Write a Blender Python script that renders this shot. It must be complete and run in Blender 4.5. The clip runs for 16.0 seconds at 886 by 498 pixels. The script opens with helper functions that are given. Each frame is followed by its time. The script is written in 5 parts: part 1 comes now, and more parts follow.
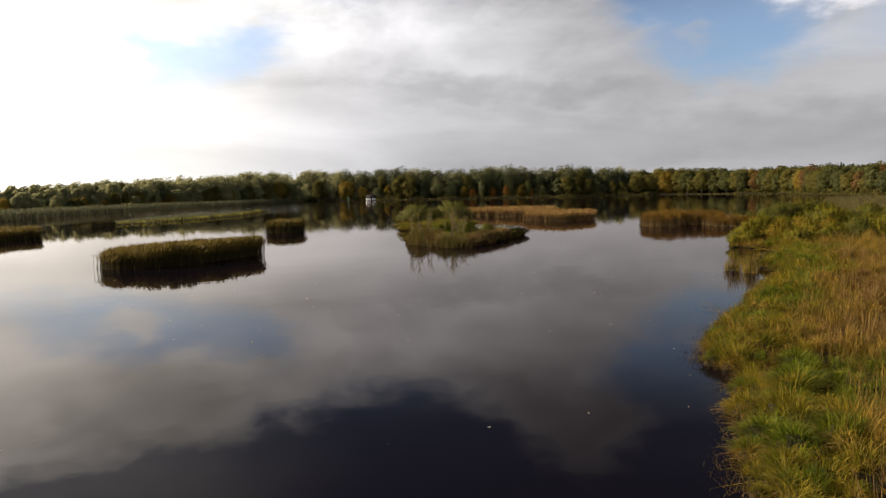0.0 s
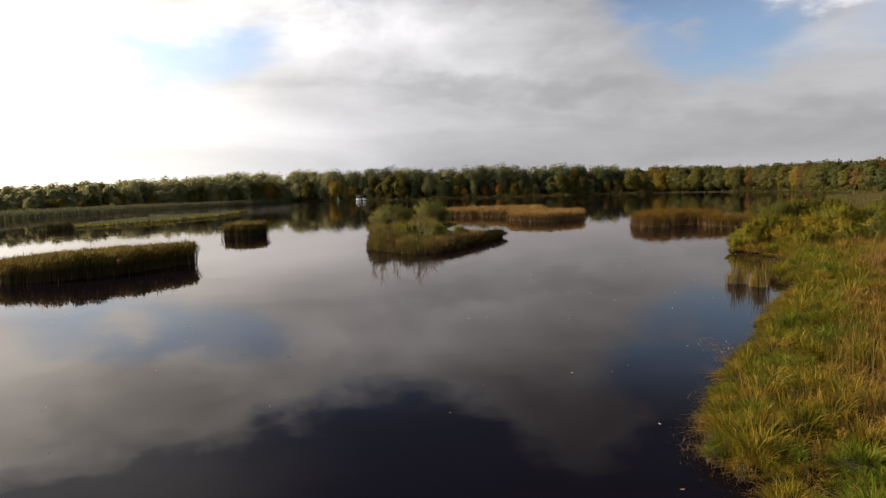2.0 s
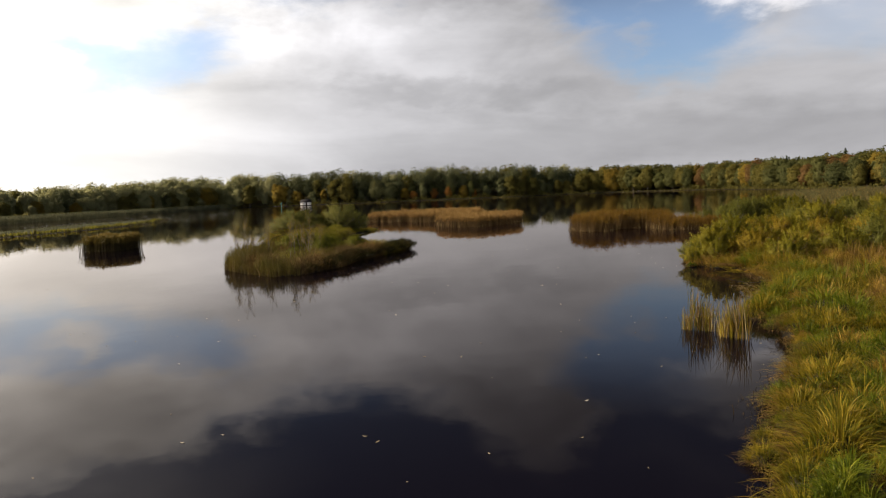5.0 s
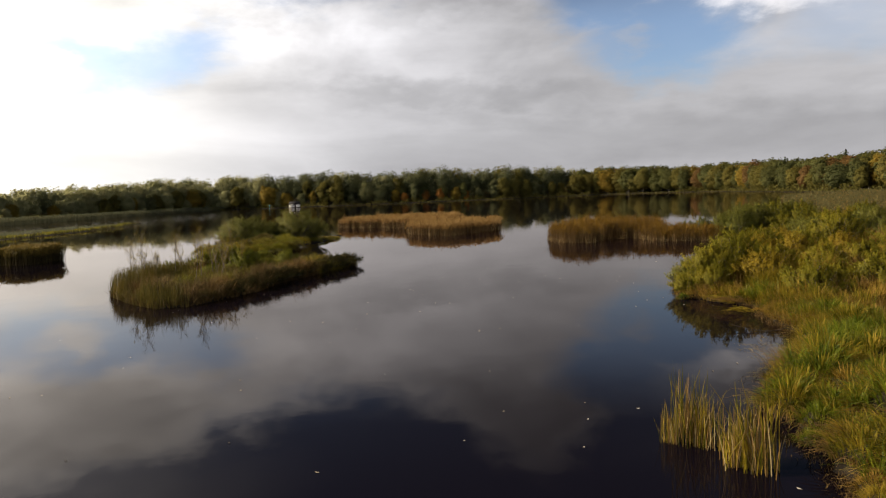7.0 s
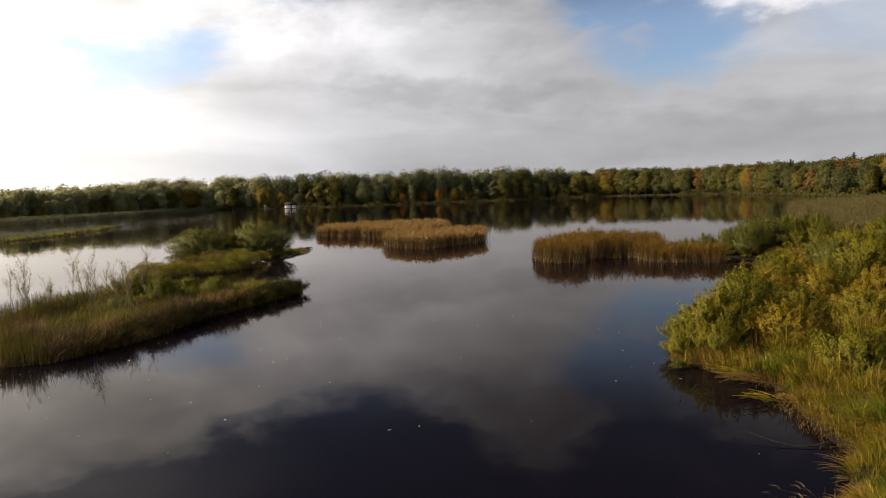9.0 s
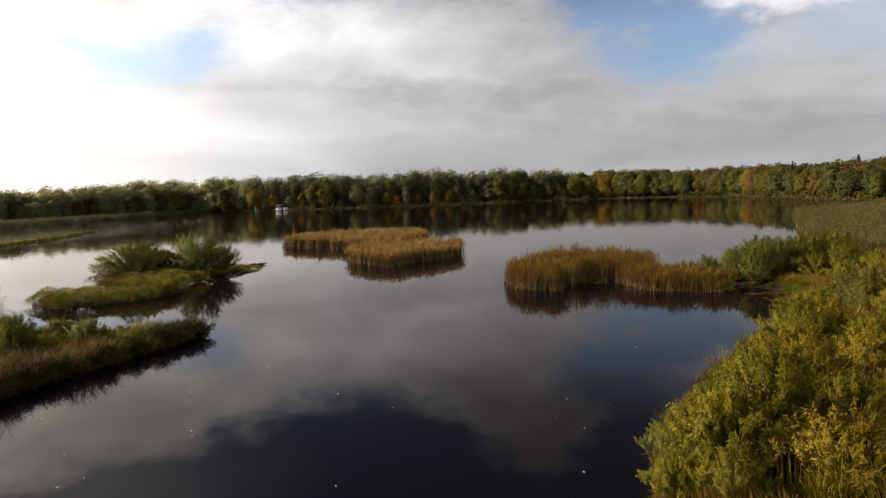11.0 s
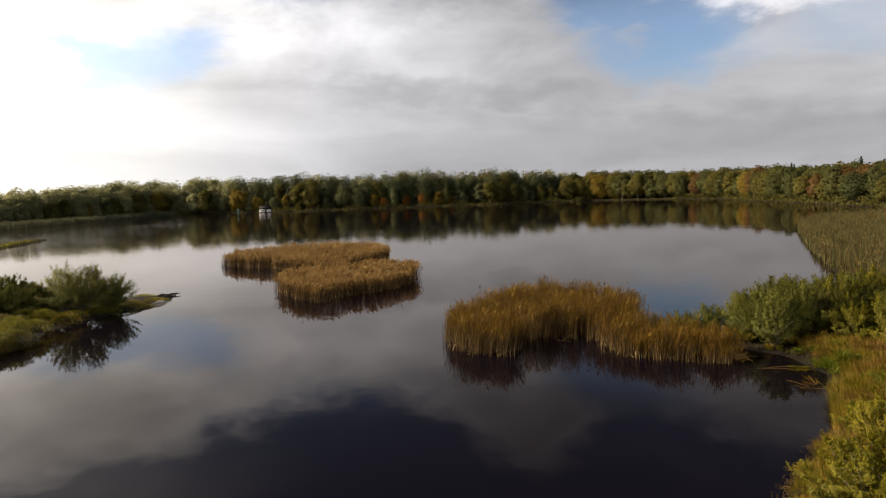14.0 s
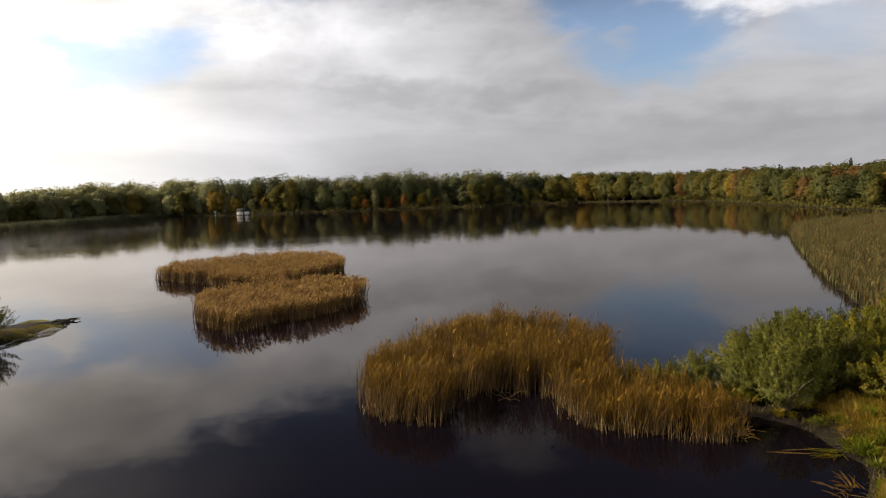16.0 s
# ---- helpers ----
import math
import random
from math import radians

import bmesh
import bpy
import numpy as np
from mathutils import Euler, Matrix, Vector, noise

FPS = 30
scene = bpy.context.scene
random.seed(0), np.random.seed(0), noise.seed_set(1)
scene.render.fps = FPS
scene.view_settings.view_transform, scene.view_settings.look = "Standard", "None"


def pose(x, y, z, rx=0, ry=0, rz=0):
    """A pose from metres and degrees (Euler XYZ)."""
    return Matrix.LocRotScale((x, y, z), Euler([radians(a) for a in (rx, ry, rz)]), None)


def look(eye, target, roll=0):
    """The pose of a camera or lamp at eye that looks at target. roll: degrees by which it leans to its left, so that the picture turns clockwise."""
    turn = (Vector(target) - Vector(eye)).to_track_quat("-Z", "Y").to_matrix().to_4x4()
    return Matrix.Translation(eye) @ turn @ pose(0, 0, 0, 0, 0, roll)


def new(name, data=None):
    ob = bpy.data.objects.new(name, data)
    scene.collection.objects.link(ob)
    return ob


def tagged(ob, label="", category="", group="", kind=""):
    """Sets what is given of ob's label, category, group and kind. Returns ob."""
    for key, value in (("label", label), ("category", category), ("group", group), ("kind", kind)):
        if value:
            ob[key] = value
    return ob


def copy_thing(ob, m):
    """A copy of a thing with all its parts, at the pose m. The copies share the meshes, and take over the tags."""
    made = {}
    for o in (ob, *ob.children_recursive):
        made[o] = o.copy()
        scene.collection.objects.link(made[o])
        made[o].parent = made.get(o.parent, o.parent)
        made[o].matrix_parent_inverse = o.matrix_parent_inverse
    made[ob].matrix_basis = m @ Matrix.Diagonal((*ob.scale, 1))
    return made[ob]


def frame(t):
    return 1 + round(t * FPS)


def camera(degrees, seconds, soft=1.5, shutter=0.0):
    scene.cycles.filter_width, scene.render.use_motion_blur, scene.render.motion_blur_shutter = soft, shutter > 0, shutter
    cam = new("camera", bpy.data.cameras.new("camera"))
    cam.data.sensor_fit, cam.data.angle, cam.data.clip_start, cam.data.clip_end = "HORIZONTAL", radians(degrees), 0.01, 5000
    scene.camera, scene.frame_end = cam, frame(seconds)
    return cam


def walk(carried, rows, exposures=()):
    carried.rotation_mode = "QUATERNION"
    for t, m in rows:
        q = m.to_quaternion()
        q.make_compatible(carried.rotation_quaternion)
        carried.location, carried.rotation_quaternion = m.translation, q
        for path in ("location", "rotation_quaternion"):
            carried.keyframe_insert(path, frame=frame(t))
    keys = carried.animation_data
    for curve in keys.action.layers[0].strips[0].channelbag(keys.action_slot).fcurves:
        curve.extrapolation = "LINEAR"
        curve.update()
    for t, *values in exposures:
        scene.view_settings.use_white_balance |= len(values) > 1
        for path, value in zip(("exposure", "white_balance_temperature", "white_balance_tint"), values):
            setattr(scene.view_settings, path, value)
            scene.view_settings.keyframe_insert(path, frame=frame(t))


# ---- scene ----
# ---- camera and walk ----
cam = camera(65.95, 16.0, soft=1.15)
PATH = [
    (0.0, pose(0.00, 0.00, 7.35, 85.19, 1.19, 3.94)),
    (0.5, pose(0.74, 2.56, 7.26, 85.19, 1.26, 3.79)),
    (1.0, pose(1.53, 5.12, 7.21, 85.22, 1.32, 3.75)),
    (1.5, pose(2.33, 7.88, 7.15, 85.20, 1.40, 3.90)),
    (2.0, pose(3.24, 11.08, 7.07, 85.15, 1.51, 3.58)),
    (2.5, pose(4.28, 14.53, 6.95, 85.14, 1.66, 2.79)),
    (3.0, pose(5.41, 17.81, 6.83, 85.19, 1.84, 2.18)),
    (3.5, pose(6.48, 20.96, 6.72, 85.21, 2.01, 1.39)),
    (4.0, pose(7.52, 24.08, 6.65, 85.22, 2.15, 0.44)),
    (4.5, pose(8.56, 27.09, 6.60, 85.23, 2.26, 0.05)),
    (5.0, pose(9.62, 30.12, 6.59, 85.27, 2.37, -0.07)),
    (7.5, pose(15.55, 45.23, 7.16, 85.38, 2.34, -0.33)),
    (8.0, pose(16.57, 47.80, 7.45, 85.39, 2.29, -0.16)),
    (8.5, pose(17.46, 50.23, 7.82, 85.38, 2.23, -0.07)),
    (9.0, pose(18.32, 52.66, 8.29, 85.33, 2.10, -0.08)),
    (11.5, pose(23.83, 67.46, 9.75, 85.38, 2.03, -0.13)),
    (12.0, pose(24.78, 70.09, 10.12, 85.38, 2.04, -0.18)),
    (12.5, pose(25.66, 72.58, 10.50, 85.35, 2.04, -0.19)),
    (13.0, pose(26.53, 75.04, 10.90, 85.32, 2.01, -0.25)),
    (13.5, pose(27.49, 77.73, 11.23, 85.30, 1.98, -0.27)),
    (14.0, pose(28.80, 81.25, 11.42, 85.27, 1.99, -0.47)),
    (14.5, pose(29.99, 84.48, 11.55, 85.27, 2.01, -0.76)),
    (15.0, pose(31.15, 87.51, 11.68, 85.27, 2.01, -1.20)),
    (15.5, pose(32.24, 90.30, 11.80, 85.29, 2.01, -1.60)),
    (16.0, pose(33.36, 93.14, 11.94, 85.32, 2.00, -1.46)),
]
walk(cam, PATH, exposures=[(0.0, 0.6, 6600, 13), (16.0, 0.6, 6600, 13)])

# ---- sky and sun ----
SUN_AZ, SUN_EL = -88.0, 32.0      # degrees to the right of north, above the horizon
SUN_DIR = Vector((math.sin(radians(SUN_AZ)) * math.cos(radians(SUN_EL)),
                  math.cos(radians(SUN_AZ)) * math.cos(radians(SUN_EL)), math.sin(radians(SUN_EL))))

sun = new("sun", bpy.data.lights.new("sun", "SUN"))
sun.data.energy, sun.data.angle, sun.data.color = 5.0, radians(6.0), (1.0, 0.85, 0.65)
sun.matrix_world = look(SUN_DIR * 100, (0, 0, 0))


class Graph:
    """Brief calls for building a node tree."""

    def __init__(self, tree):
        self.tree = tree
        tree.nodes.clear()

    def node(self, kind, **values):
        n = self.tree.nodes.new(kind)
        for key, value in values.items():
            setattr(n, key, value)
        return n

    def put(self, socket, value):
        if isinstance(value, bpy.types.NodeSocket):
            self.tree.links.new(value, socket)
        else:
            socket.default_value = value

    def math(self, op, a, b=0.0, c=0.0, clamp=False):
        n = self.node("ShaderNodeMath", operation=op, use_clamp=clamp)
        for i, v in enumerate((a, b, c)):
            self.put(n.inputs[i], v)
        return n.outputs[0]

    def span(self, v, a, b, lo=0.0, hi=1.0):
        n = self.node("ShaderNodeMapRange", interpolation_type="SMOOTHSTEP")
        for i, x in enumerate((v, a, b, lo, hi)):
            self.put(n.inputs[i], x)
        return n.outputs[0]

    def mix(self, f, a, b, mode="MIX"):
        n = self.node("ShaderNodeMix", data_type="RGBA", blend_type=mode)
        self.put(n.inputs[0], f)
        self.put(n.inputs[6], a)
        self.put(n.inputs[7], b)
        return n.outputs[2]

    def noise(self, vector, scale, detail=4.0, rough=0.55, distortion=0.0):
        n = self.node("ShaderNodeTexNoise")
        if vector is not None:
            self.put(n.inputs["Vector"], vector)
        n.inputs["Scale"].default_value = scale
        n.inputs["Detail"].default_value = detail
        n.inputs["Roughness"].default_value = rough
        n.inputs["Distortion"].default_value = distortion
        return n.outputs[0]

    def ramp(self, f, stops):
        n = self.node("ShaderNodeValToRGB")
        el = n.color_ramp.elements
        while len(el) < len(stops):
            el.new(0.5)
        for e, (p, c) in zip(el, stops):
            e.position, e.color = p, (*c, 1)
        self.put(n.inputs[0], f)
        return n.outputs[0]


def build_sky():
    w = bpy.data.worlds.new("autumn_sky")
    scene.world = w
    w.use_nodes = True
    g = Graph(w.node_tree)
    d = g.node("ShaderNodeTexCoord").outputs["Generated"]
    s = g.node("ShaderNodeSeparateXYZ")
    g.put(s.inputs[0], d)
    x, y, z = s.outputs
    az = g.math("MULTIPLY", g.math("ARCTAN2", x, y), 57.2958)
    el = g.math("MULTIPLY", g.math("ARCSINE", z), 57.2958)
    # the cloud deck, seen in perspective
    down = g.math("ADD", g.math("ABSOLUTE", z), 0.10)
    c = g.node("ShaderNodeCombineXYZ")
    g.put(c.inputs[0], g.math("DIVIDE", x, down))
    g.put(c.inputs[1], g.math("DIVIDE", y, down))
    deck = c.outputs[0]
    # the same sky, angle by angle, for the ragged edges
    c = g.node("ShaderNodeCombineXYZ")
    g.put(c.inputs[0], g.math("MULTIPLY", az, 0.06))
    g.put(c.inputs[1], g.math("MULTIPLY", el, 0.13))
    flat = c.outputs[0]
    puff = g.noise(flat, 1.6, 7.0, 0.6, 0.4)
    puff2 = g.noise(flat, 3.7, 6.0, 0.55)
    broad = g.noise(deck, 0.55, 5.0, 0.5)
    c = g.node("ShaderNodeCombineXYZ")
    g.put(c.inputs[0], g.math("MULTIPLY", az, 0.035))
    g.put(c.inputs[1], g.math("MULTIPLY", g.math("MULTIPLY_ADD", az, 0.035, el), 0.21))
    c.inputs[2].default_value = 3.4
    streak = g.noise(c.outputs[0], 1.5, 4.0, 0.5, 0.5)
    wa = g.math("MULTIPLY_ADD", g.math("SUBTRACT", puff, 0.5), 9.0, az)
    we = g.math("MULTIPLY_ADD", g.math("SUBTRACT", puff2, 0.5), 5.5, el)

    def blob(a0, e0, ra, re, soft=0.5, tilt=0.0):
        da = g.math("SUBTRACT", wa, a0)
        de = g.math("SUBTRACT", we, e0)
        if tilt:
            de = g.math("MULTIPLY_ADD", da, -tilt, de)
        r = g.math("SQRT", g.math("ADD", g.math("POWER", g.math("ABSOLUTE", g.math("DIVIDE", da, ra)), 2.0),
                                  g.math("POWER", g.math("ABSOLUTE", g.math("DIVIDE", de, re)), 2.0)))
        return g.span(r, 1.0 - soft, 1.0 + soft, 1.0, 0.0)

    def less(a, b, k=1.0):
        return g.math("MULTIPLY", a, g.math("MULTIPLY_ADD", b, -k, 1.0), clamp=True)

    # a closed deck low down whose ragged upper edge rises and falls with the bearing
    rim = ((-60, 21.0), (-34, 19.5), (-24, 19.6), (-16, 17.6), (-10.5, 16.1), (-5, 16.6), (-1.0, 17.4), (2.5, 20.2), (5.5, 22.4), (9.0, 22.6),
           (11.5, 20.6), (14.0, 17.4), (17.5, 16.8), (21.5, 18.6), (26, 19.6), (45, 19.0))
    edge = g.math("MULTIPLY", g.ramp(g.math("DIVIDE", g.math("ADD", wa, 60.0), 105.0),
                                     [((p + 60.0) / 105.0, (e / 40.0,) * 3) for p, e in rim]), 40.0)
    over = g.math("SUBTRACT", we, edge)
    cover = g.span(over, -2.2, 2.0, 1.0, 0.03)
    gap = g.math("MAXIMUM", blob(18.6, 11.4, 5.6, 3.3, 0.5, -0.10), blob(15.0, 14.8, 5.6, 2.8, 0.5))
    gap = less(gap, blob(16.4, 11.4, 1.3, 0.9, 0.7), 0.4)
    cover = less(cover, gap, 0.9)                                           # blue gap on the right
    cover = less(cover, blob(31.0, 10.6, 4.0, 1.8, 0.9), 0.38)
    cover = less(cover, less(blob(-27.5, 9.9, 9.0, 2.2, 0.70, 0.18), blob(-28.6, 9.6, 2.6, 0.9, 0.7), 0.8), 0.66)         # pale gaps towards the sun
    cover = less(cover, blob(-19.0, 11.9, 2.4, 1.6, 0.8, 0.4), 0.50)
    strip = blob(25.8, 13.3, 4.6, 0.9, 0.7, -0.14)
    extra = strip
    extra = g.math("MAXIMUM", extra, g.math("MULTIPLY", blob(-32.0, 22.5, 15.0, 4.5, 0.7), 0.5))
    high = g.span(g.math("ADD", broad, g.math("MULTIPLY", puff, 0.25)), 0.60, 0.84, 0.0, 0.40)
    extra = g.math("MAXIMUM", extra, g.math("MULTIPLY", high, g.span(over, 1.0, 4.0)))
    cover = g.math("MAXIMUM", cover, g.math("MULTIPLY", extra, 0.9), clamp=True)
    # brightness of the deck: thin and glowing on the sun's side, grey away from it
    v = g.node("ShaderNodeVectorMath", operation="DOT_PRODUCT")
    g.put(v.inputs[0], d)
    v.inputs[1].default_value = (-0.90, 0.28, 0.34)
    near = g.math("MAXIMUM", v.outputs["Value"], 0.0)
    glow = g.math("POWER", near, 3.0)
    bright = g.math("MULTIPLY_ADD", g.math("MULTIPLY", glow, glow), 1.0, g.math("MULTIPLY_ADD", glow, 1.35, 0.48))
    # unseen fill: the clouds opposite, behind the walk's start, brightened to light facing surfaces
    bright = g.math("MULTIPLY_ADD", g.span(y, 0.25, -0.75), 0.65, bright)
    bands = g.math("MULTIPLY_ADD", g.math("SUBTRACT", streak, 0.5), g.span(el, 6.0, 12.0, 0.58, 0.36), 1.02)
    bands = g.math("MULTIPLY", bands, g.math("MULTIPLY_ADD", g.math("SUBTRACT", puff, 0.5), g.span(el, 10.0, 15.0, 0.30, 0.85), 1.0))
    # billows higher in the deck
    billow = g.span(g.noise(flat, 1.15, 5.0, 0.52, 0.35), 0.34, 0.66, -1.0, 1.0)
    bands = g.math("MULTIPLY", bands, g.math("MULTIPLY_ADD", billow, g.span(el, 6.0, 11.0, 0.04, 0.17), 1.0))
    top = g.math("MULTIPLY_ADD", glow, 1.2, 0.50)
    bright = g.math("MULTIPLY", g.math("MULTIPLY", bright, bands), g.span(we, 12.5, 19.0, 1.06, top))
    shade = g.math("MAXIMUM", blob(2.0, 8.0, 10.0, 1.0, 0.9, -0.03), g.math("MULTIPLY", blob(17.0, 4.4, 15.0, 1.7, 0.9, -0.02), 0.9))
    bright = g.math("MULTIPLY", bright, g.math("MULTIPLY_ADD", shade, -0.20, 1.06))
    bright = g.math("MULTIPLY", bright, g.math("MULTIPLY_ADD", strip, 0.7, 1.0))
    # sunlit heads of the clouds beside the pale gaps
    bright = g.math("MULTIPLY", bright, g.math("MULTIPLY_ADD", blob(-12.5, 12.2, 11.0, 2.4, 0.9), 0.30, 1.0))
    # the deck thickens towards the horizon, away from the sun
    bright = g.math("MULTIPLY", bright, g.math("SUBTRACT", 1.0, g.math("MULTIPLY", g.span(we, 7.0, 1.0), g.span(glow, 0.22, 0.02, 0.0, 0.17))))
    # thin lit rims along the upper edge of the deck
    lit = g.math("MULTIPLY", g.span(over, -3.2, -0.8), g.span(over, 1.0, -0.2))
    bright = g.math("MULTIPLY", bright, g.math("MULTIPLY_ADD", lit, 0.28, 1.0))
    tint = g.mix(g.span(glow, 0.02, 0.40), (0.97, 0.985, 1.015, 1), (1.0, 0.99, 0.92, 1))
    cloud = g.node("ShaderNodeVectorMath", operation="SCALE")
    g.put(cloud.inputs[0], tint)
    g.put(cloud.inputs["Scale"], bright)
    blue = g.node("ShaderNodeTexSky", sky_type="NISHITA", sun_disc=False,
                  sun_elevation=radians(SUN_EL), sun_rotation=radians(SUN_AZ) % (2 * math.pi))
    sky = g.node("ShaderNodeVectorMath", operation="SCALE")
    g.put(sky.inputs[0], g.mix(1.0, blue.outputs[0], (0.88, 0.98, 1.12, 1), "MULTIPLY"))
    g.put(sky.inputs["Scale"], g.math("MULTIPLY", g.span(el, 12.0, 19.0, 0.12, 0.035), g.math("MULTIPLY_ADD", glow, 1.8, 1.0)))
    out = g.mix(cover, sky.outputs[0], cloud.outputs[0])
    bg = g.node("ShaderNodeBackground")
    g.put(bg.inputs[0], out)
    bg.inputs[1].default_value = 0.66
    g.put(g.node("ShaderNodeOutputWorld").inputs[0], bg.outputs[0])


build_sky()


# ---- materials ----
def material(name):
    m = bpy.data.materials.new(name)
    m.use_nodes = True
    return m, Graph(m.node_tree)


def finish(g, shader):
    g.put(g.node("ShaderNodeOutputMaterial").inputs[0], shader)


def leafy(name, stops, through_light=0.35, rough=0.55, patch=0.35, by_thing=0.0, patch_scale=0.35):
    """Blades and leaves: a colour for each, drifting in patches, and some light let through."""
    m, g = material(name)
    rnd = g.node("ShaderNodeNewGeometry").outputs["Random Per Island"]
    place = g.node("ShaderNodeNewGeometry").outputs["Position"]
    drift = g.span(g.noise(place, patch_scale, 3.0), 0.3, 0.7)
    f = g.math("ADD", g.math("MULTIPLY", rnd, 1.0 - patch - by_thing), g.math("MULTIPLY", drift, patch))
    if by_thing:
        f = g.math("MULTIPLY_ADD", g.node("ShaderNodeObjectInfo").outputs["Random"], by_thing, f)
    col = g.ramp(f, stops)
    fleck = g.noise(place, 9.0, 2.0)
    col = g.mix(g.span(fleck, 0.35, 0.75, 0.0, 0.35), col, (stops[0][1][0] * 0.6, stops[0][1][1] * 0.6, stops[0][1][2] * 0.6, 1))
    p = g.node("ShaderNodeBsdfPrincipled")
    g.put(p.inputs["Base Color"], col)
    p.inputs["Roughness"].default_value = rough
    p.inputs["Specular IOR Level"].default_value = 0.10
    t = g.node("ShaderNodeBsdfTranslucent")
    g.put(t.inputs[0], col)
    mx = g.node("ShaderNodeMixShader")
    mx.inputs[0].default_value = through_light
    g.put(mx.inputs[1], p.outputs[0])
    g.put(mx.inputs[2], t.outputs[0])
    finish(g, mx.outputs[0])
    return m


def rough_surface(name, a, b, scale, rough=0.9, bump=0.3):
    m, g = material(name)
    place = g.node("ShaderNodeNewGeometry").outputs["Position"]
    n1, n2 = g.noise(place, scale, 6.0), g.noise(place, scale * 9, 4.0)
    f = g.math("ADD", g.math("MULTIPLY", n1, 0.65), g.math("MULTIPLY", n2, 0.35))
    p = g.node("ShaderNodeBsdfPrincipled")
    g.put(p.inputs["Base Color"], g.mix(g.span(f, 0.35, 0.65), (*a, 1), (*b, 1)))
    p.inputs["Roughness"].default_value = rough
    p.inputs["Specular IOR Level"].default_value = 0.12
    bm = g.node("ShaderNodeBump")
    bm.inputs["Strength"].default_value = bump
    bm.inputs["Distance"].default_value = 0.05
    g.put(bm.inputs["Height"], n2)
    g.put(p.inputs["Normal"], bm.outputs[0])
    finish(g, p.outputs[0])
    return m


def lake_water():
    m, g = material("lake_water")
    place = g.node("ShaderNodeNewGeometry").outputs["Position"]
    s = g.node("ShaderNodeSeparateXYZ")
    g.put(s.inputs[0], place)
    body = g.node("ShaderNodeBsdfDiffuse")
    body.inputs["Color"].default_value = (0.0038, 0.0027, 0.0046, 1)
    p = g.node("ShaderNodeBsdfGlossy")
    p.inputs["Color"].default_value = (1.0, 0.94, 0.90, 1)
    p.inputs["Roughness"].default_value = 0.02
    skin = g.node("ShaderNodeFresnel")
    skin.inputs["IOR"].default_value = 1.15
    # calm near water, a breath of wind in streaks farther out
    streaks = g.node("ShaderNodeMapping")
    g.put(streaks.inputs[0], place)
    streaks.inputs["Scale"].default_value = (0.007, 0.032, 1.0)
    wind = g.span(g.noise(streaks.outputs[0], 1.0, 4.0), 0.52, 0.68)
    far = g.span(s.outputs[1], 200.0, 480.0)
    ruffled = g.math("MULTIPLY", g.span(s.outputs[0], -45.0, -130.0), g.span(s.outputs[1], 190.0, 300.0))
    h = g.math("ADD", g.noise(place, 0.25, 2.0), g.math("MULTIPLY", g.noise(place, 2.2, 3.0), 0.12))
    bm = g.node("ShaderNodeBump")
    g.put(bm.inputs["Strength"], g.math("ADD", g.span(s.outputs[1], 150.0, 420.0, 0.018, 0.075), g.math("ADD", g.math("MULTIPLY", g.math("MULTIPLY", wind, far), 0.22), g.math("MULTIPLY", ruffled, 0.35))))
    bm.inputs["Distance"].default_value = 0.35
    g.put(bm.inputs["Height"], h)
    g.put(p.inputs["Normal"], bm.outputs[0])
    g.put(skin.inputs["Normal"], bm.outputs[0])
    mx = g.node("ShaderNodeMixShader")
    g.put(mx.inputs[0], skin.outputs[0])
    g.put(mx.inputs[1], body.outputs[0])
    g.put(mx.inputs[2], p.outputs[0])
    finish(g, mx.outputs[0])
    return m


WATER = lake_water()


def marsh_ground():
    """Dark wet peat by the water, dry grass litter over the higher ground inland."""
    m, g = material("wet_earth_and_litter")
    place = g.node("ShaderNodeNewGeometry").outputs["Position"]
    s = g.node("ShaderNodeSeparateXYZ")
    g.put(s.inputs[0], place)
    n1, n2, n3 = g.noise(place, 0.5, 6.0), g.noise(place, 4.5, 4.0), g.noise(place, 0.09, 4.0)
    f = g.math("ADD", g.math("MULTIPLY", n1, 0.65), g.math("MULTIPLY", n2, 0.35))
    peat = g.mix(g.span(f, 0.35, 0.65), (0.008, 0.006, 0.005, 1), (0.022, 0.017, 0.011, 1))
    litter = g.mix(g.span(f, 0.38, 0.62), (0.045, 0.042, 0.010, 1), g.mix(g.span(n3, 0.4, 0.6), (0.12, 0.10, 0.022, 1), (0.15, 0.095, 0.03, 1)))
    high = g.span(g.math("MULTIPLY_ADD", n1, 0.2, s.outputs[2]), 0.62, 0.80)
    p = g.node("ShaderNodeBsdfPrincipled")
    g.put(p.inputs["Base Color"], g.mix(high, peat, litter))
    p.inputs["Roughness"].default_value = 0.9
    p.inputs["Specular IOR Level"].default_value = 0.12
    bm = g.node("ShaderNodeBump")
    bm.inputs["Strength"].default_value = 0.4
    bm.inputs["Distance"].default_value = 0.08
    g.put(bm.inputs["Height"], f)
    g.put(p.inputs["Normal"], bm.outputs[0])
    finish(g, p.outputs[0])
    return m


GROUND = marsh_ground()
MUD = rough_surface("wet_peat", (0.010, 0.008, 0.006), (0.034, 0.027, 0.016), 0.5)
BARK = rough_surface("grey_brown_bark", (0.05, 0.04, 0.03), (0.13, 0.11, 0.085), 2.0)
TWIG = rough_surface("grey_twig", (0.09, 0.075, 0.055), (0.20, 0.17, 0.13), 3.0)
WET_WOOD = rough_surface("wet_dark_wood", (0.012, 0.010, 0.008), (0.04, 0.033, 0.026), 3.0, 0.6)

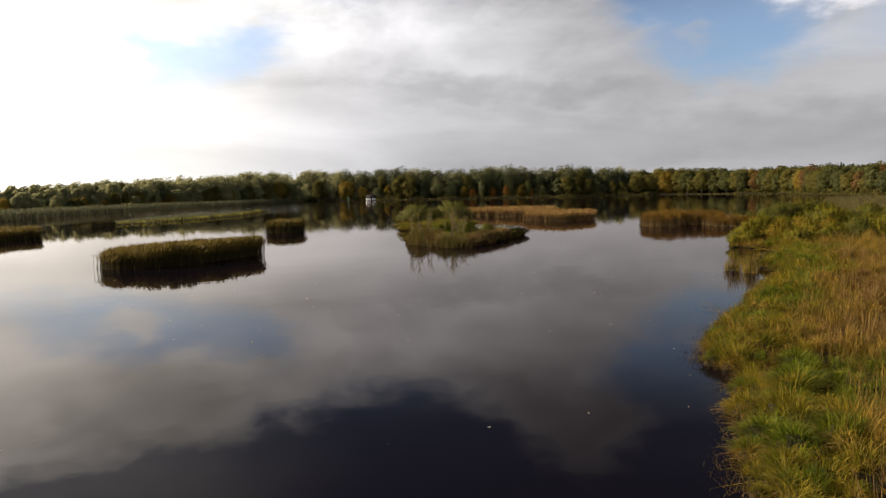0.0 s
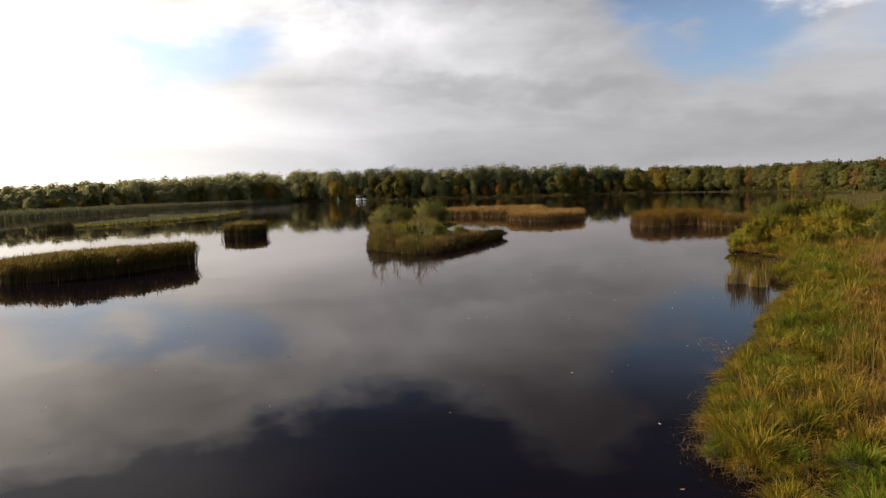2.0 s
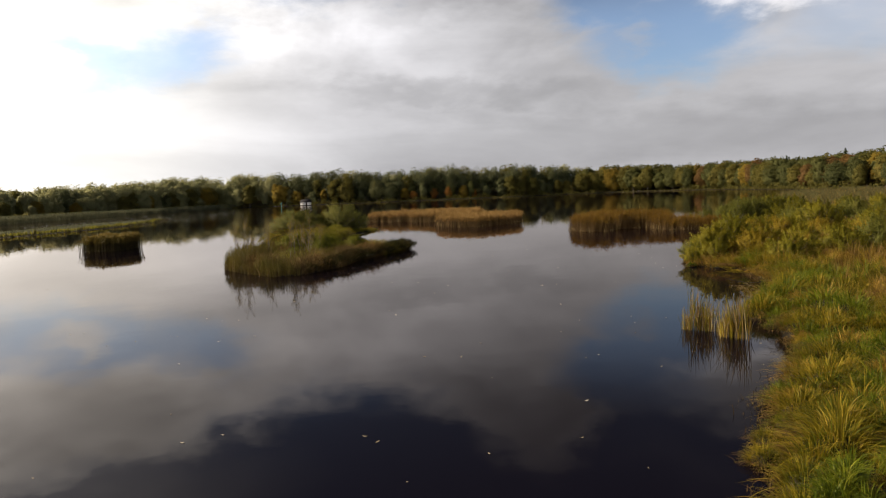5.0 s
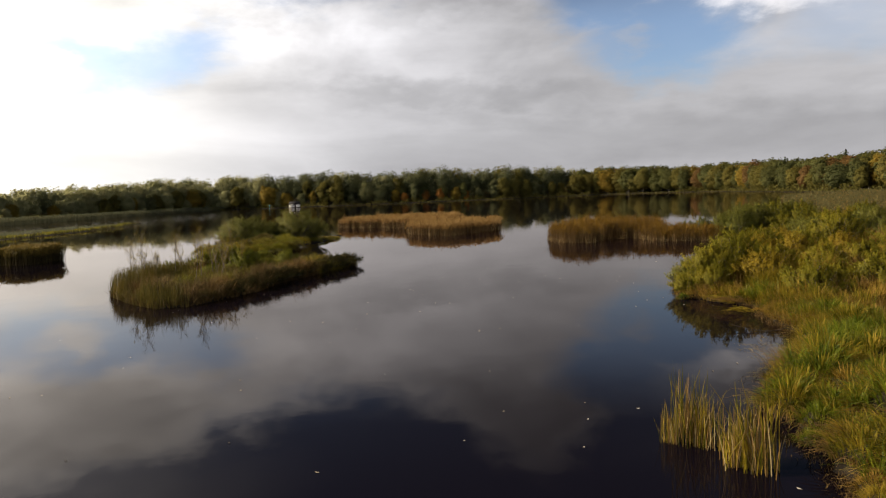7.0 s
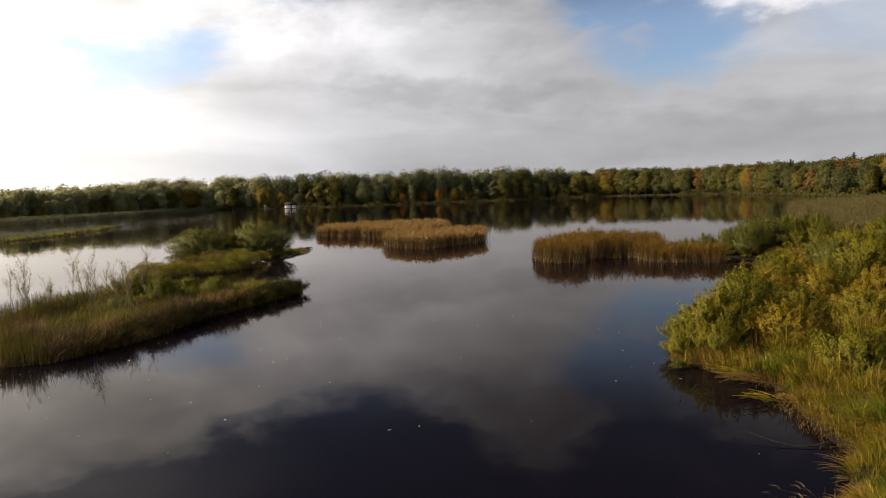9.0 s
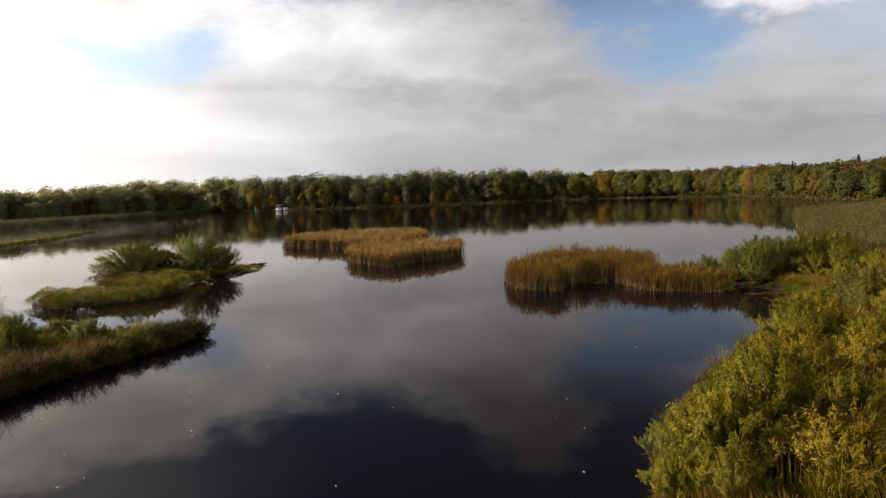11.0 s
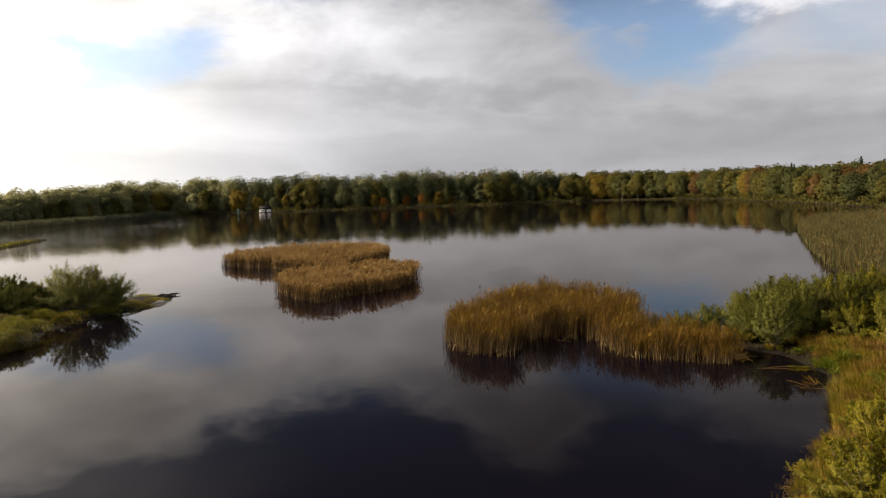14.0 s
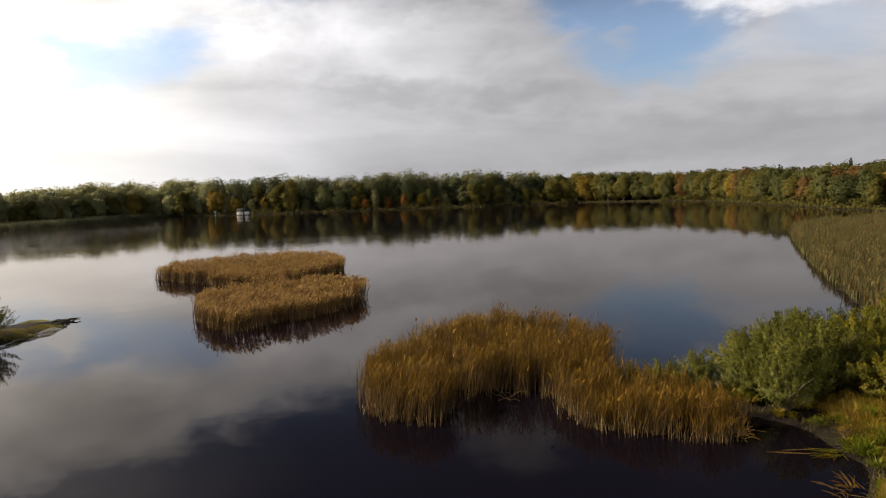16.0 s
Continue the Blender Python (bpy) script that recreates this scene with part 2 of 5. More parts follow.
SEDGE = leafy("sedge_green", [(0.0, (0.022, 0.027, 0.003)), (0.3, (0.088, 0.089, 0.007)), (0.6, (0.236, 0.179, 0.013)), (1.0, (0.433, 0.284, 0.040))], 0.35, 0.5, 0.42, 0.15, 1.6)
MEADOW = leafy("autumn_meadow", [(0.0, (0.061, 0.044, 0.006)), (0.35, (0.176, 0.118, 0.014)), (0.65, (0.308, 0.190, 0.028)), (1.0, (0.484, 0.300, 0.065))], 0.3, 0.55, 0.42, 0.0, 1.2)
WILLOW = leafy("willow_leaf", [(0.0, (0.068, 0.070, 0.007)), (0.45, (0.168, 0.152, 0.013)), (0.8, (0.262, 0.215, 0.018)), (1.0, (0.37, 0.28, 0.030))], 0.4, 0.5, 0.25, 0.3, 0.9)
VIVID = leafy("fresh_green_sedge", [(0.0, (0.022, 0.036, 0.003)), (0.4, (0.087, 0.118, 0.008)), (0.75, (0.198, 0.209, 0.016)), (1.0, (0.347, 0.300, 0.036))], 0.4, 0.45, 0.38, 0.15, 1.6)
DRY = leafy("dry_brown_stalk", [(0.0, (0.085, 0.05, 0.014)), (0.5, (0.18, 0.108, 0.029)), (1.0, (0.32, 0.20, 0.07))], 0.3, 0.6, 0.35)
REED_GREEN = leafy("reed_olive", [(0.0, (0.055, 0.048, 0.010)), (0.5, (0.105, 0.086, 0.017)), (1.0, (0.185, 0.128, 0.034))], 0.3, 0.6, 0.5)
REED_GOLD = leafy("reed_gold", [(0.0, (0.125, 0.070, 0.017)), (0.5, (0.24, 0.138, 0.035)), (1.0, (0.38, 0.235, 0.075))], 0.3, 0.6, 0.62, 0.0, 0.6)
REED_OCHRE = leafy("reed_ochre", [(0.0, (0.068, 0.036, 0.004)), (0.5, (0.155, 0.084, 0.008)), (1.0, (0.25, 0.150, 0.018))], 0.35, 0.6, 0.66, 0.0, 0.6)
REED_PALE = leafy("reed_pale_stem", [(0.0, (0.18, 0.14, 0.06)), (0.5, (0.30, 0.23, 0.10)), (1.0, (0.42, 0.33, 0.16))], 0.2, 0.6, 0.2)
PLUME_BROWN = leafy("reed_plume_brown", [(0.0, (0.13, 0.080, 0.019)), (1.0, (0.29, 0.185, 0.048))], 0.3, 0.8, 0.3)
PLUME_PALE = leafy("reed_plume_pale", [(0.0, (0.20, 0.118, 0.036)), (1.0, (0.36, 0.235, 0.09))], 0.35, 0.8, 0.6, 0.0, 0.6)
GREY_REED = leafy("reed_grey_green", [(0.0, (0.048, 0.048, 0.016)), (0.5, (0.096, 0.090, 0.030)), (1.0, (0.17, 0.142, 0.055))], 0.3, 0.6, 0.5, 0.0, 0.3)
CROWN_GREEN = leafy("crown_green", [(0.0, (0.052, 0.060, 0.022)), (0.5, (0.088, 0.094, 0.028)), (1.0, (0.145, 0.138, 0.038))], 0.45, 0.7, 0.1, 0.5)
CROWN_OLIVE = leafy("crown_olive", [(0.0, (0.088, 0.082, 0.020)), (0.5, (0.145, 0.128, 0.028)), (1.0, (0.23, 0.180, 0.042))], 0.5, 0.7, 0.1, 0.5)
CROWN_YELLOW = leafy("crown_yellow", [(0.0, (0.15, 0.115, 0.020)), (0.5, (0.25, 0.18, 0.028)), (1.0, (0.38, 0.255, 0.042))], 0.55, 0.7, 0.1, 0.4)
CROWN_RUST = leafy("crown_rust", [(0.0, (0.143, 0.072, 0.018)), (0.5, (0.275, 0.121, 0.024)), (1.0, (0.396, 0.187, 0.033))], 0.5, 0.7, 0.1, 0.5)
CROWN_BROWN = leafy("crown_brown", [(0.0, (0.085, 0.052, 0.018)), (0.5, (0.15, 0.088, 0.028)), (1.0, (0.23, 0.135, 0.04))], 0.45, 0.7, 0.1, 0.4)
# The next two crowns are paler: distance haze is put into their leaf colour.
CROWN_HAZED_GREEN = leafy("crown_hazed_green", [(0.0, (0.085, 0.096, 0.046)), (0.5, (0.135, 0.142, 0.060)), (1.0, (0.20, 0.192, 0.075))], 0.5, 0.7, 0.1, 0.4)
CROWN_HAZED = leafy("crown_hazed_olive", [(0.0, (0.25, 0.26, 0.13)), (0.5, (0.33, 0.325, 0.155)), (1.0, (0.42, 0.385, 0.18))], 0.6, 0.7, 0.1, 0.4)
CROWN_PINE = leafy("crown_pine", [(0.0, (0.016, 0.028, 0.011)), (1.0, (0.05, 0.065, 0.022))], 0.15, 0.7, 0.2, 0.3)
BRAMBLE = leafy("dark_bramble_leaf", [(0.0, (0.014, 0.016, 0.004)), (0.6, (0.036, 0.034, 0.008)), (1.0, (0.085, 0.064, 0.014))], 0.2, 0.95, 0.4)
MOUND_GRASS = leafy("island_mound_grass", [(0.0, (0.075, 0.080, 0.008)), (0.5, (0.195, 0.184, 0.017)), (1.0, (0.36, 0.295, 0.038))], 0.4, 0.5, 0.4, 0.0, 0.6)
ISLE_BROWN = leafy("island_brown_grass", [(0.0, (0.034, 0.023, 0.008)), (0.5, (0.080, 0.051, 0.016)), (1.0, (0.165, 0.102, 0.033))], 0.08, 0.8, 0.4, 0.0, 0.6)
MARSH = leafy("dull_marsh_grass", [(0.0, (0.030, 0.027, 0.009)), (0.5, (0.060, 0.052, 0.017)), (1.0, (0.11, 0.086, 0.03))], 0.25, 0.7, 0.5)
PALE_LEAF = leafy("fallen_leaf", [(0.0, (0.25, 0.20, 0.12)), (1.0, (0.6, 0.55, 0.45))], 0.1, 0.7, 0.1)
WHITE_WALL = rough_surface("white_painted_boards", (0.70, 0.70, 0.68), (0.82, 0.82, 0.80), 0.8, 0.6, 0.05)
DARK_BOARD = rough_surface("dark_stained_boards", (0.03, 0.025, 0.02), (0.06, 0.05, 0.04), 1.0, 0.7, 0.1)
ROOF_DARK = rough_surface("weathered_roof_felt", (0.014, 0.013, 0.013), (0.035, 0.031, 0.030), 1.0, 0.8, 0.1)
TEAL_PAINT = rough_surface("faded_teal_paint", (0.10, 0.28, 0.25), (0.16, 0.36, 0.32), 1.2, 0.6, 0.05)


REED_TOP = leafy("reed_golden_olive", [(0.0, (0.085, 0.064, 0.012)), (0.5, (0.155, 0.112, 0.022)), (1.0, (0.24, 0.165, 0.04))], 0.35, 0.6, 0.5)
# Haze over the far left shore is put into this reed colour.
HAZED_REED = leafy("hazed_grey_green_reed", [(0.0, (0.08, 0.085, 0.048)), (0.5, (0.135, 0.138, 0.075)), (1.0, (0.20, 0.19, 0.10))], 0.35, 0.7, 0.4)
REED_STEM = leafy("reed_brown_stem", [(0.0, (0.035, 0.022, 0.008)), (0.5, (0.085, 0.052, 0.018)), (1.0, (0.16, 0.098, 0.036))], 0.2, 0.7, 0.4)
# Near-black stems: the shade low in the olive beds is put into their colour.
REED_SHADY = leafy("reed_shaded_olive_stem", [(0.0, (0.022, 0.019, 0.006)), (0.5, (0.048, 0.038, 0.011)), (1.0, (0.085, 0.062, 0.02))], 0.2, 0.7, 0.4)


# ---- mesh tools ----
def mesh_of(name, verts, quads=(), tris=(), normals=None, mat=None, smooth=False):
    """A mesh from arrays: verts (n, 3), quads (q, 4), tris (t, 3), and normals (n, 3) where they are not the faces' own."""
    verts = np.asarray(verts, np.float32).reshape(-1, 3)
    quads = np.asarray(quads, np.int32).reshape(-1, 4)
    tris = np.asarray(tris, np.int32).reshape(-1, 3)
    me = bpy.data.meshes.new(name)
    me.vertices.add(len(verts))
    me.vertices.foreach_set("co", verts.ravel())
    loops = np.concatenate([quads.ravel(), tris.ravel()])
    me.loops.add(len(loops))
    me.loops.foreach_set("vertex_index", loops)
    me.polygons.add(len(quads) + len(tris))
    starts = np.concatenate([np.arange(len(quads)) * 4, len(quads) * 4 + np.arange(len(tris)) * 3])
    me.polygons.foreach_set("loop_start", starts.astype(np.int32))
    if smooth or normals is not None:
        me.polygons.foreach_set("use_smooth", np.ones(len(starts), bool))
    me.update(calc_edges=True)
    me.validate()
    if normals is not None:
        me.normals_split_custom_set_from_vertices(np.asarray(normals, float).tolist())
    if mat:
        me.materials.append(mat)
    return me


def join(*sets):
    v, q, t, n = [], [], [], 0
    for a, b, c in sets:
        v.append(np.asarray(a).reshape(-1, 3))
        q.append(np.asarray(b, int).reshape(-1, 4) + n)
        t.append(np.asarray(c, int).reshape(-1, 3) + n)
        n += len(v[-1])
    return np.concatenate(v), np.concatenate(q), np.concatenate(t)


def part(name, arrays, mat, parent, label="", smooth=False):
    ob = new(name, mesh_of(name, *arrays, mat=mat, smooth=smooth))
    ob.parent = parent
    if label:
        tagged(ob, label)
    return ob


def blades(base, height, width, angle, lean, segs=2, twist=None, rng=np.random, sag=0.45):
    """Tapering leaf blades. base (n, 3); angle: the way each one leans."""
    n = len(base)
    height, width, lean = (np.broadcast_to(np.asarray(a, float), n) for a in (height, width, lean))
    side = angle + np.pi / 2 + (rng.uniform(-1.2, 1.2, n) if twist is None else twist)
    sx, sy = np.cos(side), np.sin(side)
    V = np.empty((n, 2 * segs + 1, 3))
    for k in range(segs + 1):
        s = k / segs
        out = lean * height * s ** 1.7
        up = height * (s - sag * lean * s * s)
        cx, cy, cz = base[:, 0] + np.cos(angle) * out, base[:, 1] + np.sin(angle) * out, base[:, 2] + up
        if k < segs:
            w = width * 0.5 * (1.0 - 0.55 * s * s)
            V[:, 2 * k] = np.stack([cx - sx * w, cy - sy * w, cz], 1)
            V[:, 2 * k + 1] = np.stack([cx + sx * w, cy + sy * w, cz], 1)
        else:
            V[:, 2 * k] = np.stack([cx, cy, cz], 1)
    m = 2 * segs + 1
    first = (np.arange(n) * m)[:, None]
    Q = np.concatenate([first + np.array([2 * k, 2 * k + 1, 2 * k + 3, 2 * k + 2]) for k in range(segs - 1)]) if segs > 1 else np.zeros((0, 4), int)
    T = first + np.array([2 * segs - 2, 2 * segs - 1, 2 * segs])
    return V.reshape(-1, 3), Q, T


def leaves(centre, length, width, rng=np.random, up=0.0, outward=None, lie=0.0):
    """Loose pointed leaves, turned every way. outward: the way out of the leaf mass, by which each leaf is turned and shaded."""
    n = len(centre)
    d = rng.normal(size=(n, 3))
    d[:, 2] += up
    if lie:
        flat = outward / (np.linalg.norm(outward, axis=1)[:, None] + 1e-9)
        d -= lie * (d * flat).sum(1)[:, None] * flat
    d /= np.linalg.norm(d, axis=1)[:, None]
    e = np.cross(d, rng.normal(size=(n, 3)) + (2.5 * flat if lie else 0.0))
    e /= np.linalg.norm(e, axis=1)[:, None]
    face = np.cross(e, d)
    if outward is not None:
        out = outward / (np.linalg.norm(outward, axis=1)[:, None] + 1e-9)
        turn = np.where((face * out).sum(1) < 0, -1.0, 1.0)[:, None]
        e, face = e * turn, face * turn
        face = face * 0.45 + out
        face /= np.linalg.norm(face, axis=1)[:, None]
    length, width = (np.broadcast_to(np.asarray(a, float), n)[:, None] for a in (length, width))
    V = np.stack([centre - d * length / 2 - e * width / 2, centre - d * length / 2 + e * width / 2, centre + d * length / 2], 1)
    arrays = V.reshape(-1, 3), np.zeros((0, 4), int), np.arange(3 * n).reshape(-1, 3)
    return arrays if outward is None else (*arrays, np.repeat(face, 3, 0))


def tube(points, radii, sides=5):
    points = np.asarray(points, float)
    V, Q = [], []
    for i, (p, r) in enumerate(zip(points, radii)):
        d = points[min(i + 1, len(points) - 1)] - points[max(i - 1, 0)]
        d = d / (np.linalg.norm(d) + 1e-9)
        a = np.cross(d, (0.31, 0.95, 0.05))
        a /= np.linalg.norm(a) + 1e-9
        b = np.cross(d, a)
        for k in range(sides):
            t = 2 * np.pi * k / sides
            V.append(p + r * (np.cos(t) * a + np.sin(t) * b))
            if i:
                k2 = (k + 1) % sides
                Q.append(((i - 1) * sides + k, (i - 1) * sides + k2, i * sides + k2, i * sides + k))
    return np.array(V), np.array(Q), np.zeros((0, 3), int)


def box(x0, y0, z0, x1, y1, z1):
    V = np.array([(x, y, z) for z in (z0, z1) for y in (y0, y1) for x in (x0, x1)], float)
    return V, np.array([(0, 2, 3, 1), (4, 5, 7, 6), (0, 1, 5, 4), (2, 6, 7, 3), (0, 4, 6, 2), (1, 3, 7, 5)]), np.zeros((0, 3), int)


def thing(name, label, category, group="", kind="", at=(0, 0, 0)):
    ob = new(name)
    ob.empty_display_size = 0.2
    ob.location = at
    return tagged(ob, label, category, group, kind)


# ---- the plan: shores and islands ----
def inside(poly, p):
    poly, p = np.asarray(poly, float), np.asarray(p, float)
    r = np.zeros(len(p), bool)
    for (x0, y0), (x1, y1) in zip(poly, np.roll(poly, -1, 0)):
        if y0 != y1:
            r ^= ((y0 > p[:, 1]) != (y1 > p[:, 1])) & (p[:, 0] < (x1 - x0) * (p[:, 1] - y0) / (y1 - y0) + x0)
    return r


def edge_distance(poly, p):
    poly, p = np.asarray(poly, float), np.asarray(p, float)
    best = np.full(len(p), 1e9)
    for a, b in zip(poly, np.roll(poly, -1, 0)):
        ab = b - a
        t = np.clip(((p - a) @ ab) / (ab @ ab), 0, 1)
        best = np.minimum(best, np.hypot(*(p - a - t[:, None] * ab).T))
    return best


def depth_in(poly, p):
    d = edge_distance(poly, p)
    return np.where(inside(poly, p), d, -d)


BANK_SHORE = [(1.4, -60), (3.4, 0), (5.6, 16.2), (7.5, 20.8), (9.5, 26.4), (8.5, 28.8), (11.1, 34.8), (16.8, 44.8), (18.8, 49.5),
              (22.6, 54.3), (23.5, 58.0), (24.8, 63.7), (26.4, 66.4), (27.9, 68.4), (29.6, 70.3), (30.5, 72.4), (30.3, 75.0), (30.6, 77.2),
              (31.6, 79.4), (30.5, 81.2), (28.6, 83.4), (30.0, 89.0),
              (33.8, 95.0), (36.4, 98.7), (40.6, 104.0), (45.6, 110.5), (48.4, 115.6), (51.0, 120.6), (50.6, 125.4), (48.6, 128.4),
              (53.0, 137.5), (61.0, 142.0), (69.8, 146.2), (75.2, 160.0), (84.0, 181.2), (100.0, 215.0), (117.0, 250.0)]
FAR_SHORE = [(152, 284), (184, 308), (192, 328), (197, 360), (202, 402), (214, 492), (222, 560), (205, 615), (160, 672), (75, 655), (0, 650),
             (-60, 648), (-112, 650), (-150, 662), (-184, 680), (-198, 560), (-203, 480), (-203, 400), (-189, 290), (-168, 215), (-200, 130), (-230, -60)]
LAKE = BANK_SHORE + FAR_SHORE
STRIP = [(-12.6, 100), (-11.6, 95.2), (-8.4, 91.2), (-5.0, 87.7), (-2.6, 88.4), (-1.2, 91.3), (0.2, 94.4), (0.9, 99.4), (3.0, 105), (4.9, 110),
         (5.8, 112.4), (5.3, 114.4), (3.2, 114.4), (-2, 113), (-7.5, 111), (-12.4, 106)]
MOUND = [(-13.6, 142.5), (-13.0, 137.0), (-13.6, 133.6), (-17.0, 132.4), (-17.2, 130.6), (-13.0, 127.2), (-10.4, 128.2), (-7.0, 131.4), (-4.7, 137.4),
         (-7.2, 143.5), (-5.6, 148), (-3.7, 153.5), (-4.2, 165), (-8, 164.5), (-14, 161), (-20, 157), (-21.5, 151), (-19.5, 146)]
BAR = [(-106, 172), (-98, 190), (-92, 214), (-91, 244), (-95, 280), (-104, 314), (-116, 304), (-124, 268), (-122, 226), (-114, 190), (-110, 176)]


def ground_height(p):
    p = np.asarray(p, float)
    d = -depth_in(LAKE, p)
    for isle in (STRIP, MOUND, BAR):
        d = np.maximum(d, depth_in(isle, p))
    wob = np.array([noise.noise((x * 0.35, y * 0.35, 3.0)) for x, y in p]) if len(p) < 60000 else 0.0
    d = d + 0.45 * wob
    return np.interp(d, (-11, -2.0, 0.0, 0.7, 3.0, 12, 80), (-1.6, -0.8, -0.06, 0.13, 0.30, 0.5, 1.1)) + np.where((p[:, 1] > 300) & ((p[:, 1] > 470) | (p[:, 0] > 0)), np.interp(d, (22, 50, 120), (0, 8, 12)), 0.0)


def build_ground():
    def steps(fine0, fine1, step, lo, hi):
        mid = np.arange(fine0, fine1 + step / 2, step)
        left = fine0 - np.cumsum(step * 1.22 ** np.arange(1, 60))
        right = fine1 + np.cumsum(step * 1.22 ** np.arange(1, 60))
        return np.unique(np.concatenate([[lo], left[left > lo], mid, right[right < hi], [hi]]))
    xs, ys = steps(-26, 76, 1.2, -3000, 3000), steps(4, 170, 1.2, -2500, 4000)
    xs = np.unique(np.concatenate([xs[(xs > -26) & (xs < 76)], xs[np.abs(xs) > 520], np.arange(-510, -26, 11.0), np.arange(78, 510, 8.0)]))
    ys = np.unique(np.concatenate([ys[ys < 170], np.arange(174, 780, 8.0), ys[ys > 790]]))
    X, Y = np.meshgrid(xs, ys)
    p = np.stack([X.ravel(), Y.ravel()], 1)
    v = np.column_stack([p, ground_height(p)])
    i = np.arange(len(v)).reshape(X.shape)
    q = np.stack([i[:-1, :-1], i[:-1, 1:], i[1:, 1:], i[1:, :-1]], -1).reshape(-1, 4)
    ob = new("ground", mesh_of("ground", v, q, mat=GROUND, smooth=True))
    tagged(ob, "dark marshy earth with leaf litter round the lake", "ground", kind="structure")
    w = new("water", mesh_of("water", [(-1200, -400, 0), (1200, -400, 0), (1200, 1200, 0), (-1200, 1200, 0)], [(0, 1, 2, 3)], mat=WATER))
    tagged(w, "calm dark lake water mirroring clouds and reeds", "water", kind="structure")


build_ground()


# ---- reed beds ----
def scatter(poly, per_m2, rng):
    poly = np.asarray(poly, float)
    lo, hi = poly.min(0), poly.max(0)
    p = rng.uniform(lo, hi, (int(per_m2 * np.prod(hi - lo)), 2))
    return p[inside(poly, p)]


def lumps(p, scale, seed):
    return np.array([noise.noise((x * scale, y * scale, seed)) for x, y in p])


def reed_bed(label, poly, tall, per_m2, mats, seed, plume=0.8, ragged=0.25, pale_foot=0.25, wide=0.035, droop=0.16, step_low=None, segs=2, leaf_long=0.62, leaf_lean=0.6, clump=0.0, leaf_from=0.30, bays=0.0):
    """A stand of reeds in the water: stems, hanging leaves, plumes, and a tangle of pale stalks at its foot."""
    rng = np.random.RandomState(seed)
    bed = thing("reed_bed", label, "reeds", "reed beds in the lake", "stuff")
    p = scatter(poly, per_m2 * 1.9, rng)
    d = edge_distance(poly, p)
    p = p[rng.rand(len(p)) < np.interp(d, (1.2, 2.6), (1.0, 0.45))]
    if clump:
        p = p[lumps(p, 0.8, seed + 3) + 0.6 * lumps(p, 2.2, seed + 5) + rng.normal(0, 0.22, len(p)) > clump - 0.52]
    d = edge_distance(poly, p)
    bite = 0.45 + 0.75 * lumps(p, 0.9, seed + 8) + bays * np.clip(lumps(p, 0.42, seed + 9) + 0.05, 0, 1)
    p = p[(d > bite) | (rng.rand(len(p)) < 0.22)]
    d = edge_distance(poly, p)
    p = p + rng.normal(0, 0.10, p.shape)
    h = tall * (1.0 + ragged * (0.45 * lumps(p, 0.38, seed) + 0.45 * lumps(p, 0.95, seed + 2)) + rng.normal(0, 0.075, len(p))) * np.interp(d, (0, 0.5, 1.5), (0.84, 0.96, 1.0))
    if step_low is not None:
        h *= step_low(p)
    h = np.clip(h, 0.5, None)
    base = np.column_stack([p, np.full(len(p), -0.12)])
    wind = rng.normal(0.5, 0.6, len(p)) + 2.6 * lumps(p, 0.7, seed + 6)
    lean = np.abs(rng.normal(droop, 0.09, len(p)) + 0.16 * lumps(p, 0.9, seed + 7))
    stems = blades(base, h, wide * rng.uniform(0.7, 1.2, len(p)), wind, lean, segs, rng=rng)
    part("stems", stems, mats[0], bed)
    # leaves along the upper two thirds
    k = rng.choice(len(p), int(len(p) * 2.8))
    at = rng.uniform(leaf_from, 0.97, len(k))
    lb = base[k].copy()
    out = lean[k] * h[k] * at ** 1.7
    lb[:, 0] += np.cos(wind[k]) * out
    lb[:, 1] += np.sin(wind[k]) * out
    lb[:, 2] += h[k] * (at - 0.45 * lean[k] * at * at)
    ang = rng.uniform(0, 2 * np.pi, len(k))
    part("leaves", blades(lb, leaf_long * rng.uniform(0.6, 1.3, len(k)), wide * rng.uniform(0.5, 0.95, len(k)), ang, leaf_lean * rng.uniform(0.5, 1.6, len(k)), 2, rng=rng, sag=0.5), mats[1], bed)
    if plume > 0:
        k = np.where(rng.rand(len(p)) < plume)[0]
        tip = base[k].copy()
        tip[:, 0] += np.cos(wind[k]) * lean[k] * h[k]
        tip[:, 1] += np.sin(wind[k]) * lean[k] * h[k]
        tip[:, 2] += h[k] * (1 - 0.45 * lean[k]) - 0.14
        part("plumes", blades(tip, rng.uniform(0.28, 0.50, len(k)), rng.uniform(0.07, 0.13, len(k)), wind[k] + rng.normal(0, 0.4, len(k)), rng.uniform(0.5, 1.1, len(k)), 2, rng=rng), mats[2], bed)
    if pale_foot > 0:
        near = p[d < 1.0]
        near = near[rng.rand(len(near)) < pale_foot]
        near = near + rng.normal(0, 0.12, near.shape)
        b = np.column_stack([near, np.full(len(near), -0.1)])
        part("dead_stalks", blades(b, rng.uniform(0.35, 1.3, len(b)), wide * 0.9, rng.uniform(0, 6.3, len(b)), rng.uniform(0.05, 0.45, len(b)), 2, rng=rng), REED_PALE, bed, "pale dead stalks at the waterline")
    return bed


